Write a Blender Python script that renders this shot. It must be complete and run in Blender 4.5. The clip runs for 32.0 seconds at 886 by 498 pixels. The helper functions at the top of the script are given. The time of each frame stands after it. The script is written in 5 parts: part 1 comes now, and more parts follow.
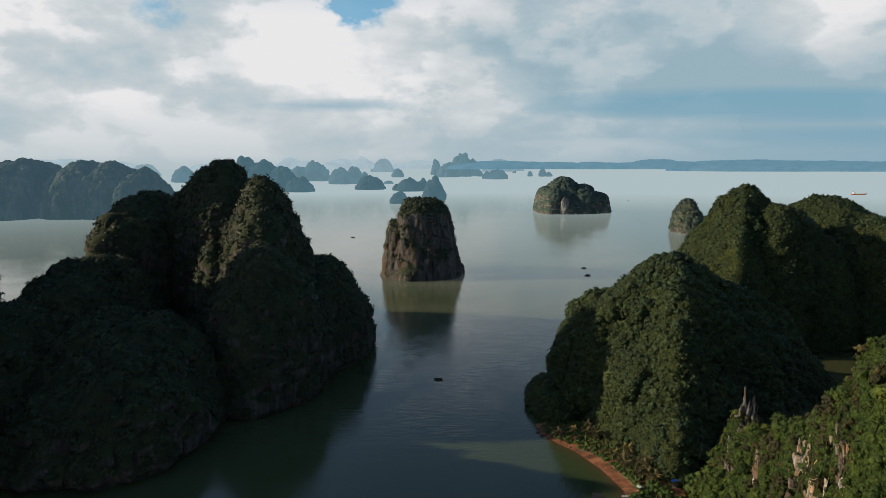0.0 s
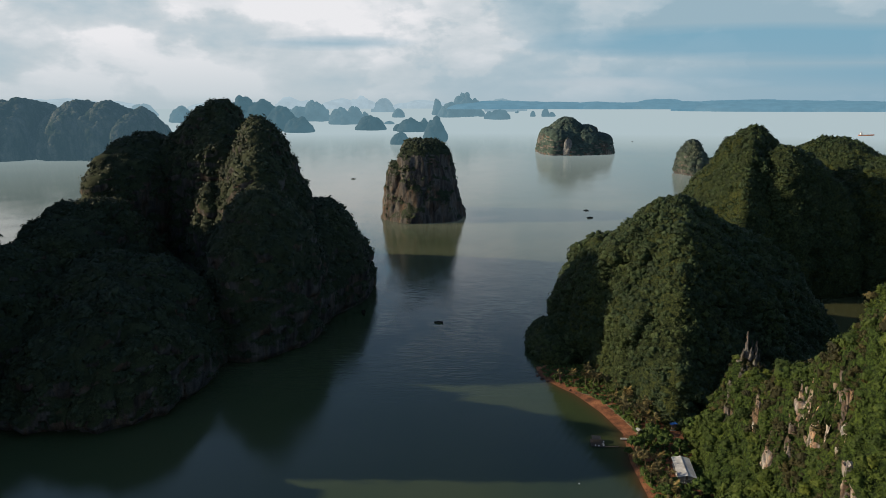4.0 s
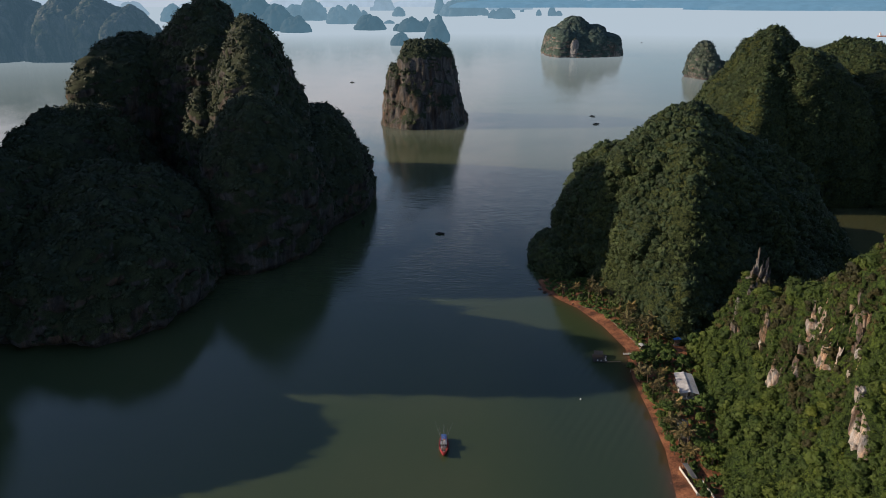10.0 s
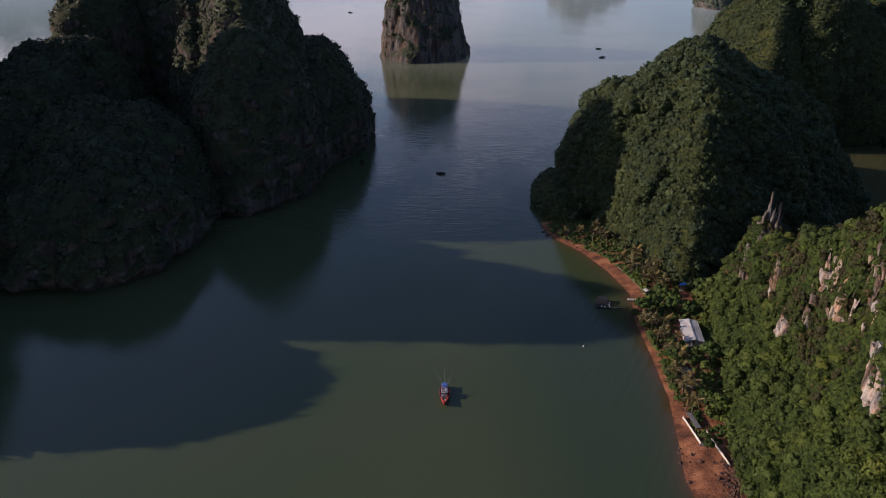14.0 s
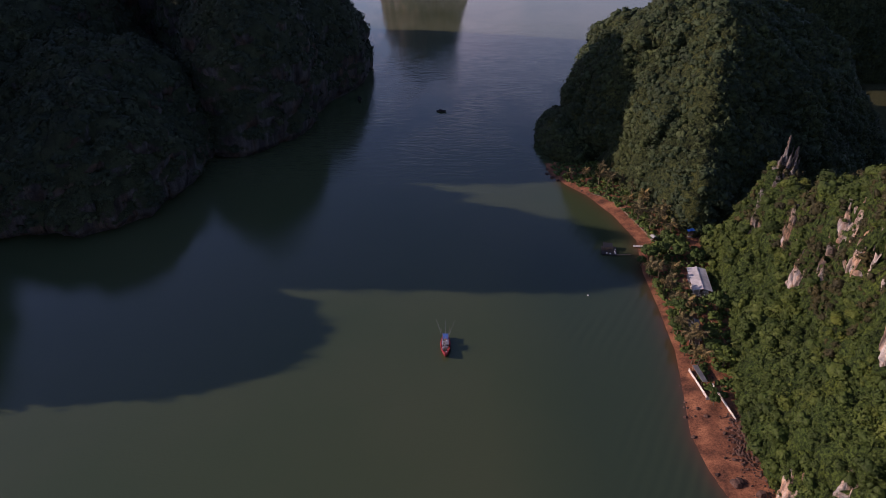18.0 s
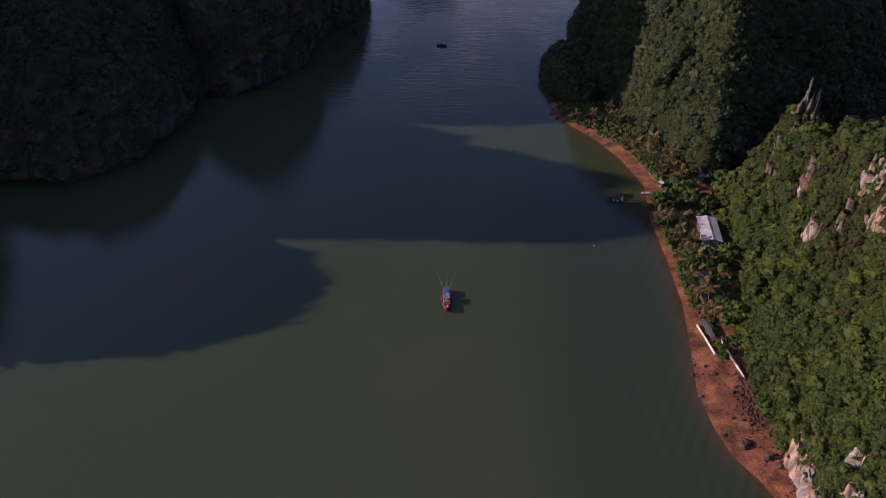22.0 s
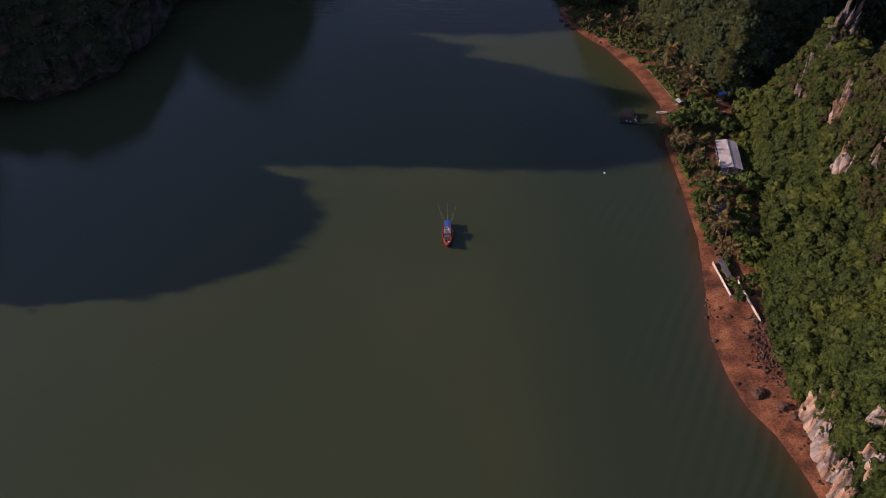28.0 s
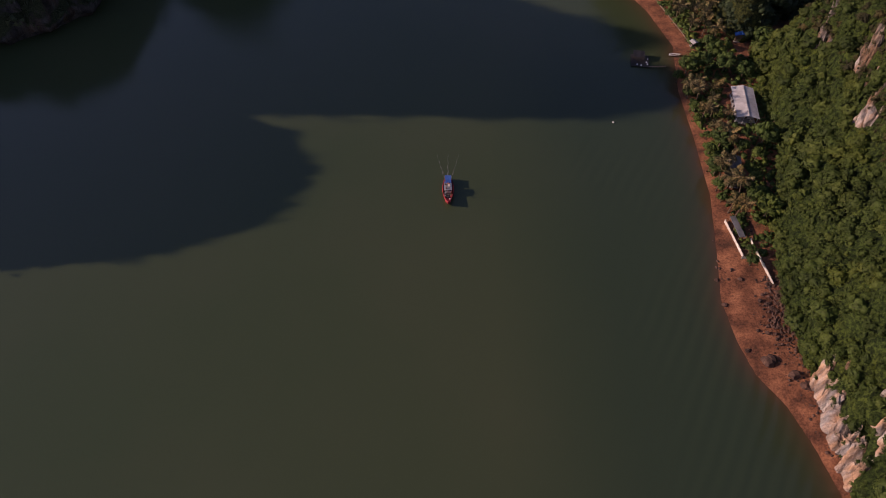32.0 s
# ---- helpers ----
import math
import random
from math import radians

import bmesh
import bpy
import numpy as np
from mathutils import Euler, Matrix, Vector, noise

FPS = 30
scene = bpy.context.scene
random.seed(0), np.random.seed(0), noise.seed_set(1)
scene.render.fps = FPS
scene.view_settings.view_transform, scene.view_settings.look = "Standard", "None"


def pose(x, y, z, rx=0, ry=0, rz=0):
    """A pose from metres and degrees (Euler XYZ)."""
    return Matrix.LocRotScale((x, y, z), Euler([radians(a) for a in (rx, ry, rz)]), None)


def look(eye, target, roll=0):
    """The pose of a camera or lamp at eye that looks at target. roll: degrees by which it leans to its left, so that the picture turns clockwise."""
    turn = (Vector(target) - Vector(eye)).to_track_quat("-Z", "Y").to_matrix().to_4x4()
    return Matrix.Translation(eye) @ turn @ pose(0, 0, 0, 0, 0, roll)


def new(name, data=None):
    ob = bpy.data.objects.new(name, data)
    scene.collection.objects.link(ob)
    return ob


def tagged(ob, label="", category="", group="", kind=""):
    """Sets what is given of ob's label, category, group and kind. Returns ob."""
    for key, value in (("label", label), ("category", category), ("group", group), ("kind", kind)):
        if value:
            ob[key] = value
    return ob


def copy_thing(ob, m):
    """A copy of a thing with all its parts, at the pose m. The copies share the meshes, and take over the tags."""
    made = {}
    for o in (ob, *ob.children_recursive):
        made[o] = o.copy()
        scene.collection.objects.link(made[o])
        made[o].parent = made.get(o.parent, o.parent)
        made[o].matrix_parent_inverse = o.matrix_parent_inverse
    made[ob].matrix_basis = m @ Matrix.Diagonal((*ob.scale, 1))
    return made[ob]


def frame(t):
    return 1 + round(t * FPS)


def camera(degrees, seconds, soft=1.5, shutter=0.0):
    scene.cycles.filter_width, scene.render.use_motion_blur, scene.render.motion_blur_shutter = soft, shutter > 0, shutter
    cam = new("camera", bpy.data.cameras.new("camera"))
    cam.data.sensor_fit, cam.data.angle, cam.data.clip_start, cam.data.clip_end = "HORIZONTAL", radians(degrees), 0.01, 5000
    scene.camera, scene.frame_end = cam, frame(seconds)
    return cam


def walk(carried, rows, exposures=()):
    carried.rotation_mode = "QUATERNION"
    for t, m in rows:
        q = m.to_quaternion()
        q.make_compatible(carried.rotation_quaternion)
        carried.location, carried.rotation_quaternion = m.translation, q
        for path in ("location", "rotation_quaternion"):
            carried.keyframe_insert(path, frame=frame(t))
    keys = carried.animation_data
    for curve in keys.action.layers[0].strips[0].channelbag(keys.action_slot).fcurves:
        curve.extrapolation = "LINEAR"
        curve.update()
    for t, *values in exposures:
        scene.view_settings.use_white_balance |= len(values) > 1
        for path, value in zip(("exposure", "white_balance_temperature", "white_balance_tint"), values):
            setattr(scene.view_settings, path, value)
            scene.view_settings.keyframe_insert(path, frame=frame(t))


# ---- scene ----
# Metres. The drone starts over (0, 0), 170 m above the sea, and flies north (+y) while it tilts down.
LENS = 66.45
PATH = [
    (0, pose(0.00, 0.00, 170.00, 82.693, 0.142, -0.018)),
    (1, pose(0.21, 1.67, 169.95, 81.500, 0.136, 0.015)),
    (2, pose(0.39, 3.46, 169.91, 80.274, 0.129, 0.048)),
    (3, pose(0.55, 5.35, 169.88, 79.020, 0.121, 0.081)),
    (4, pose(0.68, 7.38, 169.87, 77.743, 0.114, 0.113)),
    (5, pose(0.79, 9.48, 169.85, 76.446, 0.106, 0.145)),
    (6, pose(0.89, 11.64, 169.84, 75.132, 0.098, 0.177)),
    (7, pose(0.96, 13.93, 169.84, 73.806, 0.090, 0.207)),
    (8, pose(1.01, 16.31, 169.85, 72.470, 0.082, 0.237)),
    (9, pose(1.04, 18.78, 169.86, 71.125, 0.073, 0.264)),
    (10, pose(1.05, 21.34, 169.87, 69.772, 0.065, 0.291)),
    (11, pose(1.04, 23.98, 169.89, 68.413, 0.056, 0.315)),
    (12, pose(1.02, 26.70, 169.91, 67.046, 0.047, 0.337)),
    (13, pose(0.98, 29.50, 169.93, 65.673, 0.038, 0.358)),
    (14, pose(0.92, 32.37, 169.95, 64.292, 0.029, 0.375)),
    (15, pose(0.84, 35.33, 169.97, 62.903, 0.020, 0.389)),
    (16, pose(0.75, 38.34, 169.99, 61.506, 0.010, 0.400)),
    (17, pose(0.65, 41.38, 170.01, 60.100, 0.001, 0.410)),
    (18, pose(0.53, 44.51, 170.03, 58.685, -0.008, 0.415)),
    (19, pose(0.41, 47.69, 170.04, 57.262, -0.017, 0.417)),
    (20, pose(0.26, 50.93, 170.05, 55.830, -0.026, 0.414)),
    (21, pose(0.11, 54.22, 170.06, 54.392, -0.035, 0.408)),
    (22, pose(-0.05, 57.56, 170.06, 52.947, -0.044, 0.397)),
    (23, pose(-0.22, 60.94, 170.06, 51.497, -0.052, 0.381)),
    (24, pose(-0.40, 64.36, 170.05, 50.044, -0.061, 0.361)),
    (25, pose(-0.59, 67.82, 170.03, 48.587, -0.069, 0.335)),
    (26, pose(-0.79, 71.33, 170.00, 47.127, -0.077, 0.302)),
    (27, pose(-0.99, 74.85, 169.96, 45.662, -0.084, 0.265)),
    (28, pose(-1.20, 78.40, 169.92, 44.188, -0.091, 0.225)),
    (29, pose(-1.41, 81.97, 169.87, 42.699, -0.098, 0.177)),
    (30, pose(-1.63, 85.57, 169.80, 41.187, -0.104, 0.122)),
    (31, pose(-1.85, 89.19, 169.72, 39.637, -0.110, 0.061)),
    (32, pose(-2.08, 92.83, 169.64, 38.030, -0.115, -0.008)),
]
EXPOSURE = ((0, 0.06, 6450, 12), (10, 0.16, 6150, 21), (21, 0.06, 5950, 50), (32, -0.05, 6500, 49))
cam = camera(LENS, 32.0, 0.8)
walk(cam, PATH, EXPOSURE)

EYE = 170.0  # height of the flight
NEAR_SEA, SEA_END = 2600.0, 4900.0  # from the first to the second the distance is drawn together

# ---- sky and sun ----
SUN_ELEVATION, SUN_STRENGTH = 20.0, 5.0
SUN_WAY = Vector((1.0, -0.05, 0.0)).normalized()  # the way in which shadows fall
sun = new("sun", bpy.data.lights.new("sun", "SUN"))
sun.data.energy, sun.data.angle, sun.data.color = SUN_STRENGTH, radians(0.53), (1.0, 0.82, 0.55)
down = SUN_WAY * math.cos(radians(SUN_ELEVATION)) - Vector((0, 0, math.sin(radians(SUN_ELEVATION))))
sun.matrix_world = look(Vector((-300, 0, 500)), Vector((-300, 0, 500)) + down)

world = bpy.data.worlds.new("bay_sky")
scene.world = world
world.use_nodes = True
W = world.node_tree
W.nodes.clear()


def wn(kind, **inputs):
    n = W.nodes.new(kind)
    for k, v in inputs.items():
        n.inputs[k.replace("_", " ")].default_value = v
    return n


def wmath(op, a, b=None, c=None, clamp=False):
    n = W.nodes.new("ShaderNodeMath")
    n.operation, n.use_clamp = op, clamp
    for i, v in enumerate((a, b, c)):
        if v is None:
            continue
        if isinstance(v, (int, float)):
            n.inputs[i].default_value = v
        else:
            W.links.new(v, n.inputs[i])
    return n.outputs[0]


def wramp(value, *stops):
    n = W.nodes.new("ShaderNodeValToRGB")
    e = n.color_ramp.elements
    while len(e) < len(stops):
        e.new(0.5)
    for el, (p, col) in zip(e, stops):
        el.position, el.color = p, (*col, 1) if len(col) == 3 else col
    W.links.new(value, n.inputs[0])
    return n.outputs[0]


def wmix(fac, a, b):
    n = W.nodes.new("ShaderNodeMix")
    n.data_type = "RGBA"
    for sock, v in ((n.inputs[0], fac), (n.inputs[6], a), (n.inputs[7], b)):
        if isinstance(v, (int, float)):
            sock.default_value = v
        elif isinstance(v, tuple):
            sock.default_value = (*v, 1)
        else:
            W.links.new(v, sock)
    return n.outputs[2]


sky = W.nodes.new("ShaderNodeTexSky")
sky.sky_type, sky.sun_disc = "NISHITA", False
sky.sun_elevation = radians(SUN_ELEVATION)
sky.sun_rotation = math.atan2(-SUN_WAY.x, -SUN_WAY.y)
sky.air_density, sky.dust_density, sky.ozone_density = 1.0, 0.6, 1.5
tc = W.nodes.new("ShaderNodeTexCoord")
sep = W.nodes.new("ShaderNodeSeparateXYZ")
W.links.new(tc.outputs["Generated"], sep.inputs[0])
up = sep.outputs["Z"]


def wnoise(scale, squash, offset, detail, rough, distortion=0.0):
    m = W.nodes.new("ShaderNodeMapping")
    m.inputs["Scale"].default_value = (scale, scale, scale * squash)
    m.inputs["Location"].default_value = offset
    W.links.new(tc.outputs["Generated"], m.inputs[0])
    n = wn("ShaderNodeTexNoise", Scale=1.0, Detail=detail, Roughness=rough, Distortion=distortion)
    W.links.new(m.outputs[0], n.inputs["Vector"])
    return n.outputs[0]


# place in the sky, seen from the bay: west to east, and height over the horizon
side = wmath("DIVIDE", sep.outputs["X"], wmath("MAXIMUM", wmath("ABSOLUTE", sep.outputs["Y"]), 0.2))
lift = wmath("DIVIDE", up, wmath("MAXIMUM", wmath("ABSOLUTE", sep.outputs["Y"]), 0.2))


def spot(x, y, w, h):
    """1 in the middle of a soft oval of the sky."""
    dx, dy = wmath("DIVIDE", wmath("SUBTRACT", side, x), w), wmath("DIVIDE", wmath("SUBTRACT", lift, y), h)
    d = wmath("ADD", wmath("MULTIPLY", dx, dx), wmath("MULTIPLY", dy, dy))
    return wmath("SUBTRACT", 1.0, d, clamp=True)


puffs = wnoise(7.0, 1.7, (1.3, 0.4, 0.15), 12, 0.53, 0.0)
shade = wnoise(3.6, 2.6, (5.1, 2.2, 0.35), 9, 0.57, 0.1)
streak = wnoise(2.6, 12.0, (0.5, 3.3, 0.6), 6, 0.52, 0.3)
tufts = wnoise(9.0, 2.2, (2.0, 0.7, 0.3), 8, 0.55)
# gaps of blue high up
gap = wmath("ADD", spot(-0.125, 0.225, 0.085, 0.05), wmath("MULTIPLY", spot(-0.40, 0.225, 0.07, 0.05), 0.5))
blue = wramp(wmath("MULTIPLY", gap, wmath("MULTIPLY_ADD", wnoise(16.0, 1.5, (3.0, 1.7, 0.3), 8, 0.6), 5.0, -1.75)), (0.25, (0, 0, 0)), (0.75, (0.85, 0.85, 0.85)))
# heaped white cloud to the north and west, flat blue-grey cloud to the east
white = wmath("SUBTRACT", 0.52, wmath("MULTIPLY", side, 0.42))
white = wmath("ADD", white, wmath("MULTIPLY", spot(-0.13, 0.15, 0.17, 0.12), 0.28))
white = wmath("ADD", white, wmath("MULTIPLY", spot(0.58, 0.22, 0.2, 0.11), 0.3))
tone = wmath("ADD", wmath("MULTIPLY", wmath("SUBTRACT", shade, 0.5), 1.5), wmath("ADD", wmath("MULTIPLY", wmath("SUBTRACT", wramp(puffs, (0.40, (0.08, 0.08, 0.08)), (0.485, (0.36, 0.36, 0.36)), (0.535, (0.78, 0.78, 0.78)), (0.68, (1, 1, 1))), 0.5), 0.42), white))
cloud = wramp(tone, (0.10, (0.35, 0.50, 0.57)), (0.36, (0.48, 0.60, 0.65)), (0.56, (0.63, 0.70, 0.72)), (0.84, (0.92, 0.925, 0.92)))
bar = wmath("MAXIMUM", wmath("MULTIPLY", spot(0.50, 0.082, 0.48, 0.032), 1.3), wmath("MULTIPLY", spot(-0.16, 0.082, 0.16, 0.014), 0.7))
bar = wmath("MAXIMUM", bar, wmath("MULTIPLY", spot(0.62, 0.035, 0.6, 0.022), 0.9))
bar = wramp(wmath("MULTIPLY", bar, wmath("ADD", streak, 0.3)), (0.2, (0, 0, 0)), (0.75, (0.85, 0.85, 0.85)))
cloud = wmix(bar, cloud, (0.215, 0.43, 0.55))
rim = wmath("MULTIPLY", spot(0.28, 0.026, 0.2, 0.010), wmath("MULTIPLY_ADD", tufts, 3.2, -0.9))
cloud = wmix(wmath("MULTIPLY", rim, 0.75, clamp=True), cloud, (0.70, 0.74, 0.75))
cloud = wmix(blue, cloud, (0.13, 0.44, 0.68))
haze = wramp(lift, (0.0, (0.9, 0.9, 0.9)), (0.012, (0.65, 0.65, 0.65)), (0.09, (0, 0, 0)))
haze_tone = wmix(wmath("MULTIPLY_ADD", side, 1.3, 0.2, clamp=True), (0.50, 0.60, 0.63), (0.28, 0.45, 0.545))
hazed = wmix(haze, cloud, haze_tone)
# the clouds thin out overhead
cover = wmath("MULTIPLY", 1.0, wramp(up, (0.20, (1, 1, 1)), (0.34, (0, 0, 0))))
clear = wn("ShaderNodeBackground", Strength=0.11)
W.links.new(sky.outputs[0], clear.inputs["Color"])
cloudy = wn("ShaderNodeBackground", Strength=0.84)
W.links.new(hazed, cloudy.inputs["Color"])
both = W.nodes.new("ShaderNodeMixShader")
W.links.new(cover, both.inputs[0])
W.links.new(clear.outputs[0], both.inputs[1])
W.links.new(cloudy.outputs[0], both.inputs[2])
out = W.nodes.new("ShaderNodeOutputWorld")
W.links.new(both.outputs[0], out.inputs["Surface"])

# ---- materials ----


class Mat:
    """A node material with a Principled BSDF and short ways to wire it."""

    def __init__(self, name, rough=0.8, metallic=0.0, ior=1.45, spec=0.5):
        self.m = bpy.data.materials.new(name)
        self.m.use_nodes = True
        self.t = self.m.node_tree
        self.b = self.t.nodes["Principled BSDF"]
        self.b.inputs["Roughness"].default_value = rough
        self.b.inputs["Metallic"].default_value = metallic
        self.b.inputs["IOR"].default_value = ior
        self.b.inputs["Specular IOR Level"].default_value = spec
        self.geo = self.t.nodes.new("ShaderNodeNewGeometry")
        self.obj = self.t.nodes.new("ShaderNodeObjectInfo")

    def link(self, a, b):
        self.t.links.new(a, b)

    def noise(self, scale, detail=4, rough=0.55, stretch=(1, 1, 1), distortion=0.0):
        """Noise in world space; scale is its size in metres."""
        m = self.t.nodes.new("ShaderNodeMapping")
        m.inputs["Scale"].default_value = [s / scale for s in stretch]
        self.link(self.geo.outputs["Position"], m.inputs[0])
        n = self.t.nodes.new("ShaderNodeTexNoise")
        n.inputs["Scale"].default_value, n.inputs["Detail"].default_value = 1.0, detail
        n.inputs["Roughness"].default_value, n.inputs["Distortion"].default_value = rough, distortion
        self.link(m.outputs[0], n.inputs["Vector"])
        return n.outputs[0]

    def ramp(self, value, *stops):
        n = self.t.nodes.new("ShaderNodeValToRGB")
        e = n.color_ramp.elements
        while len(e) < len(stops):
            e.new(0.5)
        for el, (p, col) in zip(e, stops):
            el.position, el.color = p, (*col, 1) if isinstance(col, tuple) else (col, col, col, 1)
        self.link(value, n.inputs[0])
        return n.outputs[0]

    def mix(self, fac, a, b, mode="MIX"):
        n = self.t.nodes.new("ShaderNodeMix")
        n.data_type, n.blend_type = "RGBA", mode
        for sock, v in ((n.inputs[0], fac), (n.inputs[6], a), (n.inputs[7], b)):
            if isinstance(v, (int, float)):
                sock.default_value = v
            elif isinstance(v, tuple):
                sock.default_value = (*v, 1)
            else:
                self.link(v, sock)
        return n.outputs[2]

    def math(self, op, a, b):
        n = self.t.nodes.new("ShaderNodeMath")
        n.operation = op
        for i, v in enumerate((a, b)):
            if isinstance(v, (int, float)):
                n.inputs[i].default_value = v
            else:
                self.link(v, n.inputs[i])
        return n.outputs[0]

    def colour(self, c):
        if isinstance(c, tuple):
            self.b.inputs["Base Color"].default_value = (*c, 1)
        else:
            self.link(c, self.b.inputs["Base Color"])
        return self

    def bump(self, value, strength, distance):
        n = self.t.nodes.new("ShaderNodeBump")
        n.inputs["Strength"].default_value, n.inputs["Distance"].default_value = strength, distance
        self.link(value, n.inputs["Height"])
        self.link(n.outputs[0], self.b.inputs["Normal"])
        return self

    def slope(self):
        """1 on level ground, 0 on a cliff."""
        s = self.t.nodes.new("ShaderNodeSeparateXYZ")
        self.link(self.geo.outputs["Normal"], s.inputs[0])
        return s.outputs["Z"]


def foliage(name, dark, mid, light, patch=26.0, toned=True):
    """Leaves: each leaf or clump has its own tone, and tones drift over the slope."""
    m = Mat(name, 0.65, spec=0.25)
    tone = m.t.nodes.new("ShaderNodeAttribute")
    tone.attribute_name = "tone"
    own = m.geo.outputs["Random Per Island"]
    if toned:
        own = m.math("ADD", m.math("ADD", m.math("MULTIPLY", tone.outputs["Fac"], 0.5), m.math("MULTIPLY", own, 0.2)), 0.13)
    leaf = m.ramp(own, (0.08, dark), (0.5, mid), (0.92, light))
    drift = m.ramp(m.noise(patch, 3), (0.32, (0.62, 0.66, 0.6)), (0.5, (1, 1, 1)), (0.68, (1.45, 1.22, 0.85)))
    c = m.mix(1.0, leaf, drift, "MULTIPLY")
    fine = m.ramp(m.noise(0.55, 3, 0.7), (0.3, 0.55), (0.7, 1.35))
    m.colour(m.mix(1.0, c, fine, "MULTIPLY"))
    m.bump(m.noise(0.7, 3, 0.7), 0.9, 0.35)
    return m.m


def thicket(name, dark, mid, light, grain=1.1):
    """Close undergrowth seen between the crowns: mottled leaves with deep relief."""
    m = Mat(name, 0.75, spec=0.15)
    leaf = m.ramp(m.noise(grain, 6, 0.78), (0.41, dark), (0.5, mid), (0.6, light))
    drift = m.ramp(m.noise(grain * 20, 3), (0.32, (0.62, 0.66, 0.6)), (0.5, (1, 1, 1)), (0.68, (1.4, 1.2, 0.85)))
    m.colour(m.mix(1.0, leaf, drift, "MULTIPLY")).bump(m.noise(grain * 0.9, 5, 0.75), 1.0, grain * 0.8)
    return m.m


def limestone(name, tone=1.0, moss=(0.035, 0.045, 0.014), green=0.5, warm=0.5, size=1.0):
    """Grey karst with dark runs, ochre stains down the faces and moss on what is level."""
    m = Mat(name, 0.88, spec=0.2)
    runs = m.noise(5.0 * size, 6, 0.62, (1, 1, 0.13), 0.6)
    grey = m.ramp(runs, (0.28, (0.05 * tone, 0.05 * tone, 0.052 * tone)), (0.45, (0.17 * tone, 0.165 * tone, 0.16 * tone)),
                  (0.62, (0.36 * tone, 0.34 * tone, 0.31 * tone)), (0.8, (0.5 * tone, 0.47 * tone, 0.42 * tone)))
    stain = m.ramp(m.noise(9.0 * size, 4, 0.6, (1, 1, 0.22), 0.4), (0.5 - 0.14 * warm, 0.0), (0.68 - 0.1 * warm, 0.85))
    c = m.mix(stain, grey, m.mix(1.0, grey, (1.05, 0.66, 0.40), "MULTIPLY"))
    grain = m.ramp(m.noise(0.8 * size, 5, 0.7), (0.3, 0.6), (0.7, 1.3))
    c = m.mix(1.0, c, grain, "MULTIPLY")
    patch = m.math("ADD", m.slope(), m.math("MULTIPLY", m.noise(3.0 * size, 4), 0.7))
    green_tone = m.mix(1.0, m.mix(1.0, moss, m.ramp(m.noise(0.55 * size, 4, 0.7), (0.3, 0.35), (0.7, 1.75)), "MULTIPLY"), m.ramp(m.noise(7.0 * size, 3), (0.35, 0.7), (0.65, 1.3)), "MULTIPLY")
    c = m.mix(m.ramp(patch, (0.82 - 0.35 * green, 0.0), (0.95 - 0.3 * green, 1.0)), c, green_tone)
    m.colour(c)
    m.bump(m.mix(0.5, runs, m.noise(1.2 * size, 6, 0.7)), 1.0, 0.9 * size)
    return m.m


def plain(name, colour, rough=0.7, metallic=0.0, wear=0.18, size=0.6, spec=0.5, relief=0.02):
    """Paint, wood, plastic or metal with dirt at two scales."""
    m = Mat(name, rough, metallic, spec=spec)
    dirt = m.ramp(m.noise(size, 5, 0.65), (0.3, 1 - wear), (0.7, 1 + wear * 0.5))
    grime = m.ramp(m.noise(size * 5, 3), (0.35, 1 - wear), (0.6, 1.0))
    c = m.mix(1.0, m.mix(1.0, colour, dirt, "MULTIPLY"), grime, "MULTIPLY")
    m.colour(c).bump(m.noise(size * 0.4, 4), 0.4, relief)
    return m.m

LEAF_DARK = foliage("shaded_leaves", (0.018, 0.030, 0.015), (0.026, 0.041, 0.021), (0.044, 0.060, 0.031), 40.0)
LEAF_HILL = foliage("hill_leaves", (0.014, 0.026, 0.010), (0.026, 0.046, 0.017), (0.050, 0.074, 0.028), 30.0)
LEAF = foliage("slope_leaves", (0.020, 0.036, 0.006), (0.040, 0.066, 0.010), (0.078, 0.104, 0.018), 24.0)
LEAF_DRY = foliage("dry_scrub_leaves", (0.018, 0.020, 0.008), (0.040, 0.039, 0.014), (0.072, 0.064, 0.024), 10.0)
# paler and bluer than near leaves: distance haze put into the colour
LEAF_FAR = foliage("haze_tinted_leaves", (0.045, 0.068, 0.062), (0.068, 0.094, 0.085), (0.098, 0.124, 0.105), 60.0)
LEAF_BROAD = foliage("broad_leaves", (0.022, 0.042, 0.009), (0.046, 0.082, 0.015), (0.085, 0.128, 0.026), 9.0)
ROCK_PALE = limestone("pale_crag_rock", 1.15, moss=(0.035, 0.045, 0.014), green=-0.7, warm=0.75, size=0.42)
ROCK_BROWN = limestone("brown_crag_rock", 0.62, moss=(0.035, 0.04, 0.014), green=-0.3, warm=1.0, size=0.35)
ROCK_SPIRE = limestone("dark_spire_rock", 0.48, moss=(0.03, 0.04, 0.014), green=0.0, warm=0.05, size=0.3)
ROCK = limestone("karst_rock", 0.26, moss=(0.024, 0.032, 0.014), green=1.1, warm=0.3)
HILL_GREEN = thicket("hill_thicket", (0.005, 0.009, 0.003), (0.024, 0.036, 0.012), (0.052, 0.066, 0.021), 1.6)
SLOPE_GREEN = thicket("slope_thicket", (0.005, 0.011, 0.003), (0.024, 0.044, 0.009), (0.060, 0.092, 0.019))
ROCK_BARE = limestone("bare_karst_rock", 1.0, green=0.25, warm=0.9)
